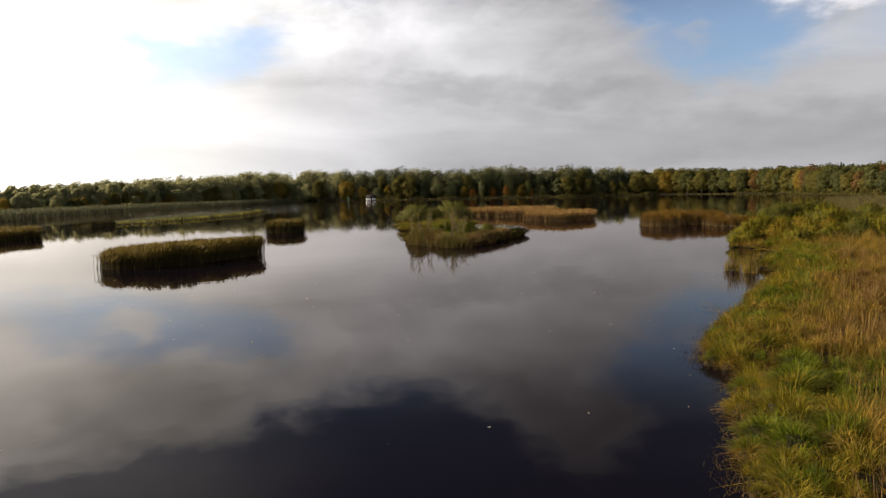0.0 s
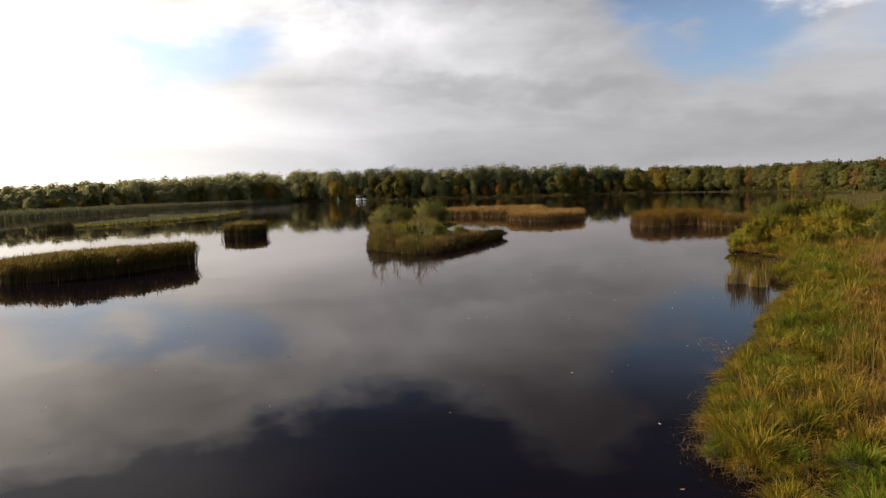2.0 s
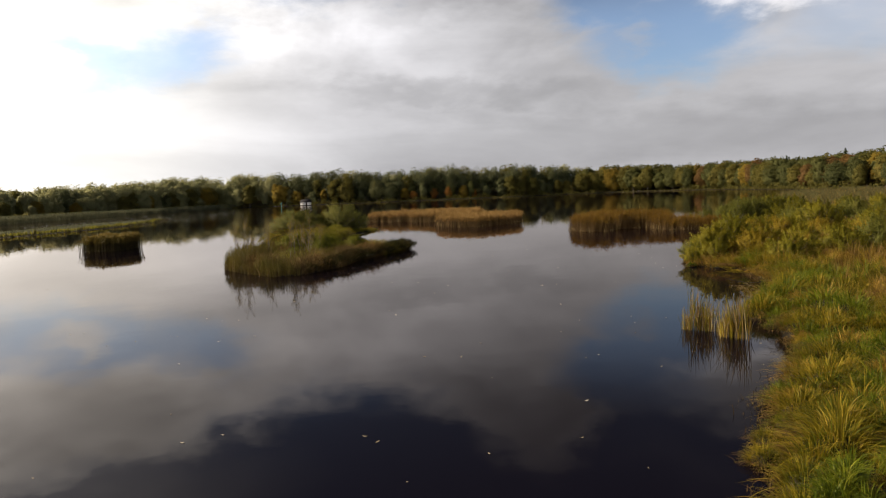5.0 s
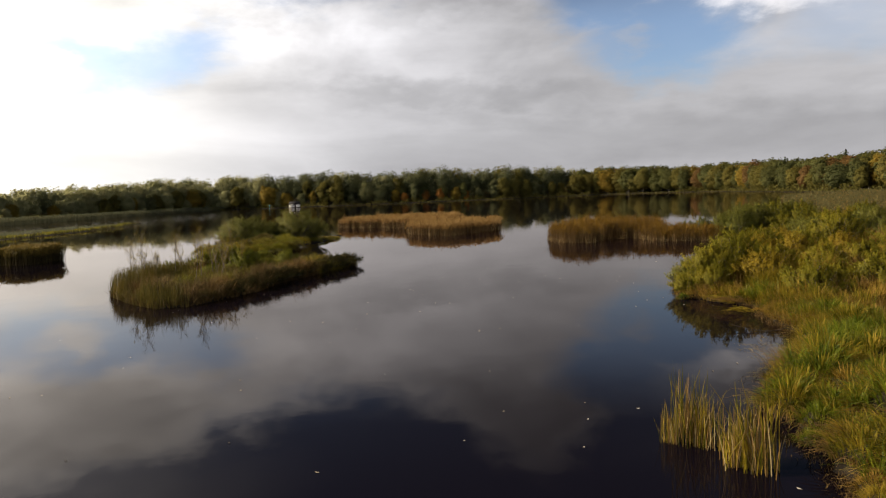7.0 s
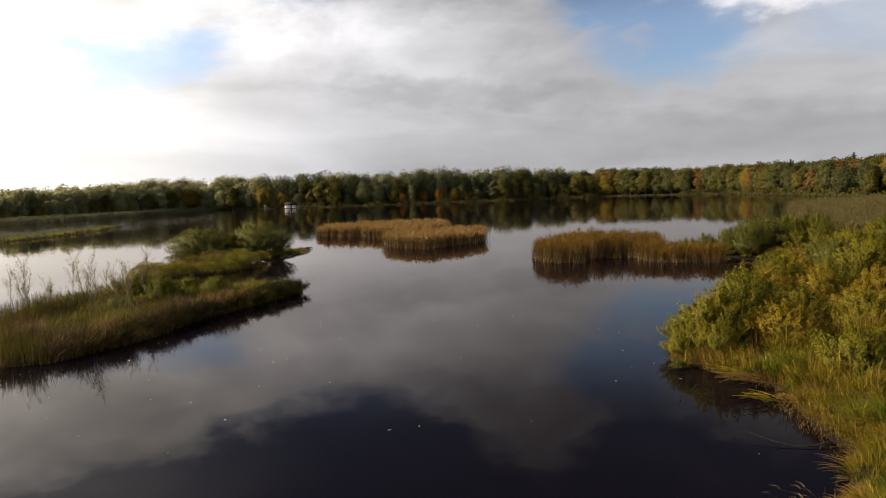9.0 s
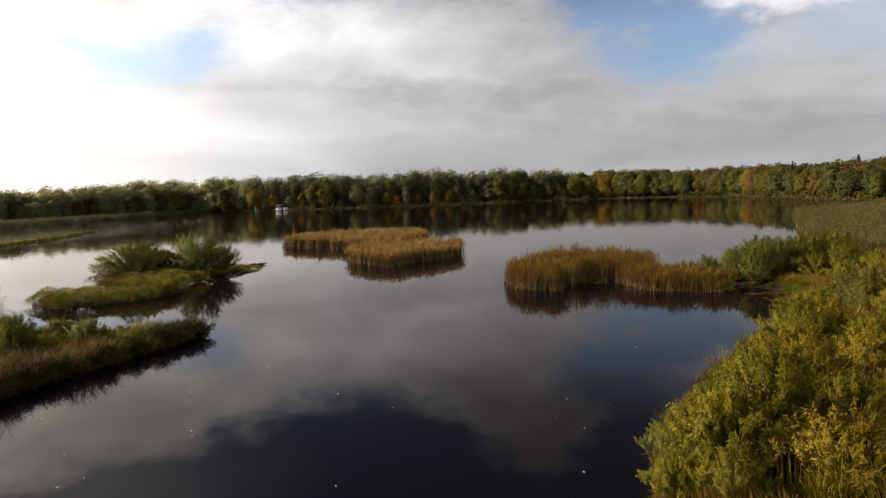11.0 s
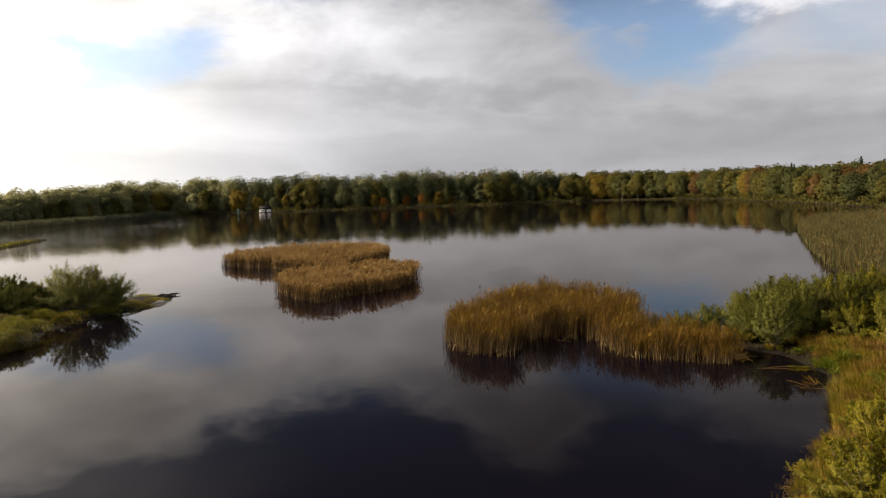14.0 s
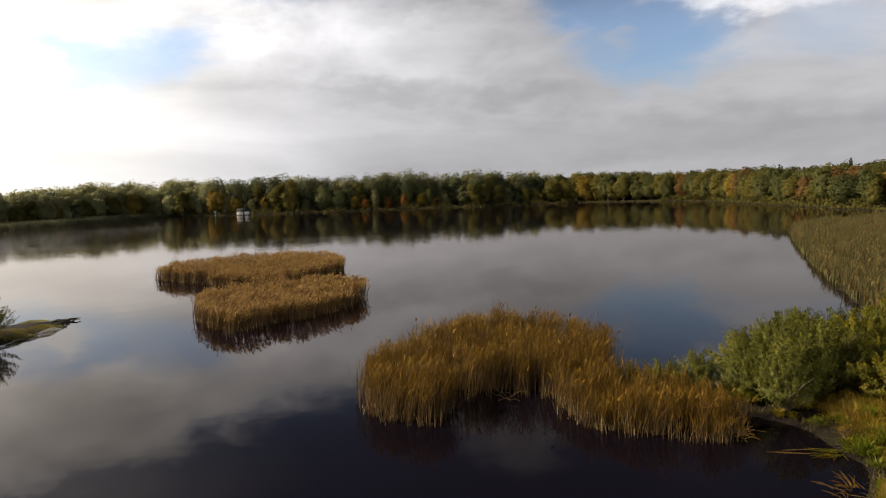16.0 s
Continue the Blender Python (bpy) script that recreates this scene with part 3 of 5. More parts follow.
# Three olive beds: shade painted into the stems, golden leaves and plumes above.
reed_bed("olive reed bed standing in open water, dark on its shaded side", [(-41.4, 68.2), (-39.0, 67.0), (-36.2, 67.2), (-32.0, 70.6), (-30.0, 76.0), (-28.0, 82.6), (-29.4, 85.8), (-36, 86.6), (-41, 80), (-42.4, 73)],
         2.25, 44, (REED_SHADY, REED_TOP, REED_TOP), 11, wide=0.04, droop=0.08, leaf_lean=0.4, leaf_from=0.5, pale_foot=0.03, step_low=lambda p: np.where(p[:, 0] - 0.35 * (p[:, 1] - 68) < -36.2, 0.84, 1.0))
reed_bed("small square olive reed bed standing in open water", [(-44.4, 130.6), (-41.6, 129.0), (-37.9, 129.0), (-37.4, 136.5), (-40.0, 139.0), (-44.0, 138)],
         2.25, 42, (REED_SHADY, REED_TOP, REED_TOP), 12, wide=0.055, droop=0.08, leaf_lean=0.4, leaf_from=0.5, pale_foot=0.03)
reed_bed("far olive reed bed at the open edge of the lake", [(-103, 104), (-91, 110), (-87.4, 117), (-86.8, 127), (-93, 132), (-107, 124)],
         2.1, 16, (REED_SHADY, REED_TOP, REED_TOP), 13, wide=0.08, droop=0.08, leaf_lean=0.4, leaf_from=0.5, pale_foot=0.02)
reed_bed("straw-gold reed island in full autumn colour", [(-9.6, 200), (-4.0, 194.6), (1.0, 191.6), (6.0, 185.5), (11.0, 182.6), (15.0, 187), (18.0, 194.5), (20.2, 202), (18.2, 212), (14, 219), (6, 224), (-3, 218), (-9.4, 209)],
         2.15, 13, (REED_STEM, REED_GOLD, PLUME_PALE), 14, plume=1.0, wide=0.06, ragged=0.8, leaf_lean=0.7, clump=0.25, leaf_from=0.55)
reed_bed("straw-gold reed island split by a dark channel", [(7.6, 167), (9.6, 161.5), (12.4, 156.6), (15.4, 153.6), (18.6, 157.4), (23.0, 161.4), (26.4, 170.8), (25.6, 176.6), (21.8, 181.8), (17.8, 181.4), (13.5, 177.0), (9.5, 175)],
         2.1, 18, (REED_STEM, REED_GOLD, PLUME_PALE), 15, plume=1.0, wide=0.05, ragged=0.8, leaf_lean=0.7, clump=0.25, leaf_from=0.55)
reed_bed("ochre-green reed bed curving out from the bank", [(28.8, 132), (29.8, 129.0), (31.6, 127.2), (33.8, 127.2), (35.2, 131.0), (37.2, 132.4), (40.2, 130.8), (43.0, 132.6), (45.2, 135.4), (46.2, 141.0), (43.8, 145.6), (40.0, 149.6), (35.6, 147.4), (31.6, 142.2), (29.0, 136.8)],
         2.5, 66, (REED_STEM, REED_OCHRE, REED_OCHRE), 16, plume=0.05, segs=2, wide=0.026, ragged=0.7, droop=0.22, leaf_lean=0.6, clump=0.35, leaf_from=0.5, bays=3.2)
reed_bed("lower ochre reeds with pale stems beside the bank", [(40.2, 131.0), (39.9, 126.6), (42.0, 125.0), (44.6, 123.8), (46.8, 122.9), (48.8, 124.8), (47.8, 128.6), (45.4, 132.8), (43.0, 132.8)],
         1.9, 66, (REED_STEM, REED_OCHRE, REED_OCHRE), 17, plume=0.05, droop=0.22, pale_foot=0.3, segs=2, wide=0.028, ragged=0.7, leaf_lean=0.5, clump=0.35, bays=2.0)
reed_bed("grey-green reed stand along the curving shore", [(70.4, 145.6), (75.8, 159.6), (84.6, 180.8), (100.6, 214.6), (117.4, 249.4), (138, 272), (166, 284), (146, 236), (118, 190), (98, 157), (80, 142)],
         2.2, 7.5, (REED_STEM, GREY_REED, PLUME_BROWN), 18, plume=0.15, wide=0.055, pale_foot=0.0, ragged=0.9, leaf_long=0.9, leaf_lean=0.45)
# The belt's reeds are lightened with painted haze.
reed_bed("reed belt along the wooded far shore, paled by painted haze", [(-168, 217), (-188, 290), (-201, 400), (-202, 480), (-198, 560), (-184, 676), (-200, 676), (-213, 560), (-217, 400), (-204, 290), (-184, 214)],
         3.4, 2.6, (HAZED_REED, HAZED_REED, HAZED_REED), 19, plume=0.0, wide=0.2, pale_foot=0, leaf_long=1.2, leaf_lean=0.3)


reed_bed("dark low reeds at the tip of the marshy bar", [(-105.6, 170), (-102, 170.6), (-99.8, 176), (-103, 179)],
         1.7, 12, (MARSH, MARSH, MARSH), 20, plume=0.0, wide=0.1, pale_foot=0.0)


# ---- cattails in the shallow bay ----
def cattail_clump():
    rng = np.random.RandomState(31)
    t = thing("cattail_clump", "pale green and straw cattails rising from shallow water", "cattails", "cattails in the bay")
    for name, n, mat, tall in (("straw_foliage", 44, DRY, 1.95), ("green_foliage", 56, SEDGE, 2.3), ("pale_foliage", 22, REED_PALE, 1.7)):
        b = np.column_stack([rng.normal(0, 0.22, (n, 2)), np.full(n, -0.15)])
        part(name, blades(b, tall * rng.uniform(0.55, 1.1, n), 0.026, rng.uniform(0, 6.3, n), np.abs(rng.normal(0.06, 0.2, n)), 5, rng=rng), mat, t)
    return t


first = cattail_clump()
first.location = (20.9, 60.4, 0)
for x, y, s, r in ((21.2, 60.0, 0.75, 70), (21.8, 58.4, 1.05, 160), (21.5, 58.7, 0.8, 250), (20.4, 60.4, 0.5, 310), (21.6, 59.6, 0.35, 20)):
    copy_thing(first, pose(x, y, 0, 0, 0, r) @ Matrix.Scale(s, 4))


copy_thing(first, pose(49.6, 116.6, 0, 0, 0, 120) @ Matrix.Diagonal((0.55, 0.55, 0.75, 1)))


# ---- sedge tussocks along the near bank ----
def tussock(seed, tall, n, mat, label):
    """A shaggy mound: blades arching out from a domed peat stool and drooping over its sides."""
    rng = np.random.RandomState(seed)
    t = thing("sedge_tussock", label, "sedge", "sedge tussocks on the bank")
    rings, V, Q = 7, [], []
    for i, (f, z) in enumerate(((1.0, -0.25), (0.98, 0.0), (0.86, 0.17), (0.60, 0.28), (0.25, 0.33))):
        for k in range(rings):
            a = 2 * np.pi * (k + 0.3 * i) / rings
            V.append((0.42 * f * math.cos(a) * rng.uniform(0.85, 1.1), 0.42 * f * math.sin(a) * rng.uniform(0.85, 1.1), z))
            if i:
                Q.append(((i - 1) * rings + k, (i - 1) * rings + (k + 1) % rings, i * rings + (k + 1) % rings, i * rings + k))
    part("peat_stool", (V, Q, [(28, 29, 30), (28, 30, 31), (28, 31, 32), (28, 32, 33), (28, 33, 34)]), MUD, t, "dark peat stool", smooth=True)
    a = rng.uniform(0, 2 * np.pi, n)
    r = 0.42 * np.sqrt(rng.rand(n))
    b = np.column_stack([r * np.cos(a), r * np.sin(a), 0.33 * (1 - (r / 0.45) ** 2.2)])
    lock = (a * 9 / 6.283 + 3 * r).astype(int) % 9
    swing = rng.normal(0, 0.45, 9)[lock]
    part("foliage", blades(b, tall * rng.uniform(0.7, 1.25, 9)[lock] * rng.uniform(0.5, 1.15, n), rng.uniform(0.009, 0.018, n), a + swing + rng.normal(0, 0.25, n), np.clip(0.35 + 1.6 * r + rng.normal(0, 0.3, n), 0.1, 1.6), 4, rng=rng, sag=0.62), mat, t)
    k = n // 6
    a = rng.uniform(0, 2 * np.pi, k)
    b = np.column_stack([0.38 * np.cos(a), 0.38 * np.sin(a), np.full(k, 0.08)])
    part("dry_skirt", blades(b, rng.uniform(0.3, 0.55, k), 0.02, a, rng.uniform(0.7, 1.3, k), 4, rng=rng, sag=0.7), DRY, t, "straw-coloured dead leaves")
    return t


def along(line, step):
    line = np.asarray(line, float)
    seg = np.hypot(*np.diff(line, axis=0).T)
    s = np.concatenate([[0], np.cumsum(seg)])
    q = np.arange(0, s[-1], step)
    return np.column_stack([np.interp(q, s, line[:, k]) for k in (0, 1)])


def land_height(x, y):
    return float(ground_height(np.array([(x, y)]))[0])


rng = np.random.RandomState(5)
kinds = [tussock(41, 0.38, 520, VIVID, "lush green sedge tussock hanging over the water"),
         tussock(42, 0.40, 500, SEDGE, "yellowing green sedge tussock on the bank"),
         tussock(43, 0.46, 500, SEDGE, "tall arching green sedge tussock"),
         tussock(44, 0.36, 470, MEADOW, "ochre sedge tussock with dry leaves")]
for i, k in enumerate(kinds):
    k.location = (60 + i * 3, 60, 0.3)
spots = []
near_shore = [p for p in BANK_SHORE if 10 < p[1] < 127]
for row, (inset, step) in enumerate(((0.5, 0.95), (1.4, 1.15), (2.6, 1.6))):
    for x, y in along(near_shore, step):
        spots.append((x + inset + rng.normal(0, 0.25), y - 0.25 * inset + rng.normal(0, 0.3), row))
for x, y, row in spots:
    if 111 < y < 128 and row == 0:
        continue
    late = y > 99
    k = kinds[rng.choice(4, p=(0.15, 0.35, 0.10, 0.40) if late else (0.36, 0.34, 0.14, 0.16))]
    s = rng.uniform(0.6, 1.1) if late else rng.choice((0.8, 1.1, 1.35, 1.6) if row else (0.7, 0.9, 1.1, 1.25)) * rng.uniform(0.85, 1.15) * float(np.interp(y, (40, 60, 74, 82), (1.0, 1.4, 1.2, 0.75)))
    copy_thing(k, pose(x, y, max(land_height(x, y), -0.02) - 0.03, rng.uniform(-8, 8), rng.uniform(-8, 8), rng.uniform(0, 360)) @ Matrix.Scale(s, 4))
for i, k in enumerate(kinds):
    x, y = ((10.6, 24.5), (13.4, 34.3), (21.7, 49.7), (30.5, 70.0))[i]
    k.location = (x, y, land_height(x, y) - 0.03)


# ---- litter in the bays ----
def bundle(label, at, turn, n, long, spread, lift, mat, seed, group):
    """Fallen reed stalks lying across one another."""
    rng = np.random.RandomState(seed)
    t = thing("fallen_reeds", label, "reeds", group)
    for i in range(n):
        a = rng.normal(0, spread)
        o = np.array((rng.normal(0, 0.22), rng.normal(0, 0.16), rng.uniform(0.01, 0.12)))
        l = long * rng.uniform(0.5, 1.15)
        tip = o + np.array((math.cos(a) * l, math.sin(a) * l, rng.uniform(0, lift)))
        part("stalk", tube([o, (o + tip) / 2 + (0, 0, rng.uniform(0, 0.4) * lift), tip], (0.016, 0.014, 0.007), 4), mat, t)
    t.location, t.rotation_euler = at, (0, 0, radians(turn))


bundle("pale fallen reed stalks lying on the mud", (48.9, 117.9, 0.03), 215, 12, 0.75, 0.9, 0.3, DRY, 301, "fallen reeds in the bay")
bundle("straw-coloured fallen reeds at the mud's edge", (52.2, 120.6, 0.1), 190, 9, 0.7, 0.9, 0.3, DRY, 302, "fallen reeds in the bay")
bundle("single pale stalks floating by the mud", (49.9, 121.8, 0.01), 175, 4, 1.8, 0.12, 0.03, DRY, 303, "fallen reeds in the bay")
bundle("reed stalks toppled out of the stand", (47.6, 124.4, 0.05), -55, 14, 1.0, 0.7, 0.5, DRY, 304, "fallen reeds in the bay")
bundle("dry sedge leaves bent over the water", (25.6, 58.9, 0.1), 165, 14, 1.0, 0.5, 0.2, REED_PALE, 305, "fallen reeds in the bay")
bundle("pale reeds pressed flat over the bank's edge", (30.6, 79.4, 0.35), 170, 26, 1.5, 0.35, 0.25, DRY, 306, "fallen reeds in the bay")


bundle("matted green leaves lying on the wet mud", (50.9, 121.6, 0.02), 200, 22, 1.1, 0.5, 0.04, SEDGE, 307, "fallen reeds in the bay")
bundle("reddish broken stalks heaped at the mud's edge", (49.3, 118.2, 0.05), 150, 20, 0.65, 1.0, 0.35, REED_OCHRE, 308, "fallen reeds in the bay")


bundle("pale broken reeds leaning out of the ochre bed", (37.6, 131.2, 0.1), 250, 9, 0.9, 0.9, 0.5, DRY, 309, "fallen reeds in the bay")
bundle("dry reeds bent down over the water beside the bank", (47.6, 124.0, 0.1), 300, 18, 0.8, 0.9, 0.5, DRY, 310, "fallen reeds in the bay")


bundle("yellow-green reeds fallen over the water below the willows", (31.0, 80.8, 0.12), 145, 26, 1.6, 0.35, 0.25, SEDGE, 314, "fallen reeds in the bay")
bundle("grey-green leaves trailing over the dark water", (30.3, 77.6, 0.10), 172, 18, 1.0, 0.4, 0.22, SEDGE, 315, "fallen reeds in the bay")


def branch_afloat():
    t = thing("dead_branch", "thin dark dead branch curving out over the water", "branch")
    s = np.linspace(0, 1, 9)
    pts = np.column_stack([30.1 - 2.2 * s, 73.4 + 0.9 * s - 0.5 * np.sin(s * 3.1), 0.12 - 0.22 * np.sin(s * 3.1) * 0.45 + 0.12 * s * s])
    part("limb", tube(pts, np.linspace(0.03, 0.008, 9), 5), WET_WOOD, t)
    part("twig", tube([pts[5], pts[5] + (-0.35, 0.1, 0.12)], (0.010, 0.004), 4), WET_WOOD, t)


branch_afloat()


def weeping_grass(at, seed):
    rng = np.random.RandomState(seed)
    t = thing("drooping_grass", "dry grass with pale seed heads drooping over the water", "grass", "drooping grass on the shore", at=at)
    n = 34
    b = np.column_stack([rng.normal(0, 0.22, n), rng.normal(0, 0.3, n), np.zeros(n)])
    way = rng.normal(2.7, 0.5, n)
    h, lean = rng.uniform(0.6, 1.25, n), rng.uniform(0.6, 1.05, n)
    part("stems", blades(b, h, 0.011, way, lean, 5, rng=rng, sag=0.55), DRY, t)
    tip = b + np.column_stack([np.cos(way) * lean * h * 0.80, np.sin(way) * lean * h * 0.80, h * (0.88 - 0.55 * lean * 0.77)])
    part("seed_heads", blades(tip, 0.24, 0.03, way, 1.1, 2, rng=rng, sag=0.7), REED_PALE, t, "pale drooping seed heads")


weeping_grass((26.6, 67.2, 0.08), 311)
weeping_grass((27.1, 68.2, 0.1), 312)
weeping_grass((12.8, 38.2, 0.1), 313)


# ---- the meadow on the bank ----
def on_land(box4, per_m2, rng, poly=None):
    x0, x1, y0, y1 = box4
    p = rng.uniform((x0, y0), (x1, y1), (int(per_m2 * (x1 - x0) * (y1 - y0)), 2))
    p = p[(p[:, 0] < 0.57 * p[:, 1] + 4.0)]
    d = -depth_in(LAKE, p)
    return p[d > 0.3], d[d > 0.3]


def meadow():
    rng = np.random.RandomState(77)
    t = thing("meadow_grass", "rank ochre and green autumn grass and sedge covering the bank", "grass", kind="stuff")
    # tufts: blades that spring from one foot and arch outwards, dark gaps between
    foot, df = on_land((4, 84, 9, 142), 3.2, rng)
    keep = (rng.rand(len(foot)) < np.interp(foot[:, 1], (45, 95, 142), (1.0, 0.55, 0.28))) & (df > 0.5)
    foot, df = foot[keep], df[keep]
    ground = ground_height(foot)
    field = lumps(foot, 0.11, 7.0) + 0.5 * lumps(foot, 0.35, 9.0) + rng.normal(0, 0.3, len(foot)) - np.interp(df, (1.0, 2.6, 4.2, 6.0), (-0.54, -0.34, 0.12, 0.62)) + np.interp(foot[:, 1], (38, 50, 80), (0.0, 0.16, 0.2))
    ground = ground + np.interp(df, (0.5, 1.4, 9.0, 14.0), (0.15, 0.8, 0.8, 0.3)) * np.clip(lumps(foot, 0.55, 31.0) + 0.25, 0, 1) * np.interp(foot[:, 1], (20, 60, 90), (0.8, 1.2, 0.8))
    size = np.exp(rng.normal(-0.22, 0.45, len(foot))) * (1 + 0.25 * lumps(foot, 0.25, 12.0))
    stool = np.clip(rng.normal(0.8, 0.6, len(foot)), 0, 2.0)
    lop = rng.normal(0, 0.4, (len(foot), 2))
    for name, lo, hi, mat, tall, count, arch in (("fresh_blades", 0.48, 9, VIVID, 0.62, 92, 0.95), ("green_blades", -0.10, 0.48, SEDGE, 0.66, 92, 0.9),
                                                 ("ochre_blades", -0.6, -0.10, MEADOW, 0.80, 84, 0.7), ("dry_blades", -9, -0.6, DRY, 0.9, 76, 0.5)):
        f = np.where((field > lo) & (field <= hi))[0]
        k = np.repeat(f, count)
        a = rng.uniform(0, 2 * np.pi, len(k))
        r = 0.24 * size[k] * np.sqrt(rng.rand(len(k)))
        b = np.column_stack([foot[k, 0] + r * np.cos(a), foot[k, 1] + r * np.sin(a), ground[k] - 0.05 + 0.28 * stool[k] * (1 - (r / (0.27 * size[k])) ** 2)])
        way = np.arctan2(np.sin(a) + lop[k, 1], np.cos(a) + lop[k, 0]) + rng.normal(0, 0.35, len(k))
        h = np.clip(tall * size[k] * np.interp(b[:, 1], (30, 56, 66, 86, 108), (0.82, 1.15, 1.4, 1.3, 0.95)) * rng.uniform(0.45, 1.1, len(k)), 0.25, 1.9)
        w = rng.uniform(0.009, 0.020, len(k)) * np.interp(b[:, 1], (14, 85, 142), (1.0, 1.9, 3.2))
        lean = np.abs(rng.normal(arch, 0.32, len(k))) * np.interp(b[:, 1], (50, 64, 90, 110), (1.0, 0.6, 0.6, 0.9))
        near = b[:, 1] < 52
        part(name, join(*(blades(b[n], h[n], w[n], way[n], lean[n], segs, rng=rng, sag=0.6) for n, segs in ((near, 3), (~near, 2)))), mat, t)
    # upright dry stalks farther from the water
    p, d = on_land((8, 54, 12, 94), 30, rng)
    p = p[(d > 3.2) & (lumps(p, 0.2, 17.0) + rng.normal(0, 0.25, len(p)) > 0.02)]
    b = np.column_stack([p, ground_height(p) - 0.05])
    part("seed_stalks", blades(b, rng.uniform(0.7, 1.45, len(p)), np.interp(p[:, 1], (14, 85), (0.012, 0.04)), rng.uniform(0, 6.3, len(p)), np.abs(rng.normal(0.12, 0.1, len(p))), 3, rng=rng), PLUME_BROWN, t)
    # low undergrowth
    p, d = on_land((4, 84, 9, 142), 22, rng)
    b = np.column_stack([p, ground_height(p) - 0.05])
    part("undergrowth", blades(b, rng.uniform(0.2, 0.55, len(p)), np.interp(p[:, 1], (14, 85), (0.03, 0.06)), rng.uniform(0, 6.3, len(p)), rng.uniform(0.2, 0.8, len(p)), 1, rng=rng), MARSH, t)
    # dead leaves and stubble along the waterline
    p = along([q for q in BANK_SHORE if 8 < q[1] < 150], 0.03)
    p = p[((p[:, 1] < 109) | (p[:, 1] > 129)) & ((p[:, 1] < 80.5) | (p[:, 1] > 96))]
    p = np.repeat(p, 4, 0) + rng.normal(0, 0.32, (4 * len(p), 2)) + (0.12, 0)
    b = np.column_stack([p, np.maximum(ground_height(p), -0.02) - 0.02])
    part("waterline_litter", blades(b, rng.uniform(0.12, 0.42, len(p)), np.interp(p[:, 1], (14, 85), (0.012, 0.022)), rng.uniform(0, 6.3, len(p)), rng.uniform(0.4, 1.2, len(p)), 2, rng=rng), ISLE_BROWN, t)
    far, df = on_land((28, 180, 136, 305), 5, rng)
    far_h = 1.1 * (1 + 0.35 * lumps(far, 0.12, 3.0) + rng.normal(0, 0.2, len(far)))
    b = np.column_stack([far, ground_height(far) - 0.05])
    part("far_blades", blades(b, far_h, np.interp(far[:, 1], (85, 280), (0.08, 0.2)), rng.uniform(0, 6.3, len(far)), np.abs(rng.normal(0.3, 0.2, len(far))), 2, rng=rng), GREY_REED, t)
    wide = rng.uniform((2, -50), (110, 170), (190000, 2))
    wide = wide[(wide[:, 0] > 0.57 * wide[:, 1] + 1.0 + rng.normal(0, 1.5, len(wide))) & (lumps(wide, 0.25, 21.0) + rng.normal(0, 0.3, len(wide)) > -0.1) & (-depth_in(LAKE, wide) > 0.6)]
    edge = np.column_stack([rng.exponential(9.0, 90000) - 2.5, rng.uniform(-50, 150, 90000)])
    edge[:, 0] += np.maximum(0.57 * edge[:, 1] + 3.0, 4.0 + 0.05 * edge[:, 1])
    edge = edge[-depth_in(LAKE, edge) > 0.4]
    wide = np.concatenate([wide, edge])
    b = np.column_stack([wide, ground_height(wide) - 0.05])
    part("outer_blades", blades(b, rng.uniform(0.5, 1.3, len(wide)), 0.17, rng.uniform(0, 6.3, len(wide)), np.abs(rng.normal(0.6, 0.3, len(wide))), 1, rng=rng), MEADOW, t)


meadow()


def point_grass():
    """Fine upright grass along the edge of the two small bays."""
    rng = np.random.RandomState(78)
    t = thing("sedge_grass", "fine upright ochre-green grass beside the small bays", "grass", kind="stuff")
    p, d = on_land((38, 64, 100, 127), 330, rng)
    q, dq = on_land((25, 38, 67, 92), 300, rng)
    p, d = np.concatenate([p, q[dq < 2.6]]), np.concatenate([d, dq[dq < 2.6]])
    keep = (d < 7.5) & (rng.rand(len(p)) < np.interp(d, (0.3, 3.5, 7.5), (1.0, 0.75, 0.3)) * np.clip(0.75 + 0.9 * lumps(p, 0.9, 41.0), 0.12, 1.0))
    keep &= ~((p[:, 1] > 116.5) & (d < np.interp(p[:, 1], (116.5, 119, 127), (0.3, 1.6, 2.4))))
    p, d = p[keep], d[keep]
    z = ground_height(p) + np.interp(d, (0.3, 1.6, 5.0), (0.0, 0.35, 0.2)) * np.clip(lumps(p, 0.5, 43.0) + 0.4, 0, 1)
    tint = lumps(p, 0.45, 44.0) + rng.normal(0, 0.28, len(p))
    tall = 0.95 * (1 + 0.5 * lumps(p, 0.4, 45.0)) * rng.uniform(0.55, 1.15, len(p))
    way = 2.8 + 2.6 * lumps(p, 0.5, 46.0) + rng.normal(0, 0.8, len(p))
    for name, lo, hi, mat in (("green_blades", 0.16, 9, SEDGE), ("ochre_blades", -0.42, 0.16, MEADOW), ("brown_blades", -9, -0.42, DRY)):
        k = (tint > lo) & (tint <= hi)
        b = np.column_stack([p[k], z[k] - 0.05])
        part(name, blades(b, tall[k], rng.uniform(0.012, 0.026, len(b)), way[k], np.abs(rng.normal(0.42, 0.2, len(b))), 2, rng=rng, sag=0.6), mat, t)


point_grass()


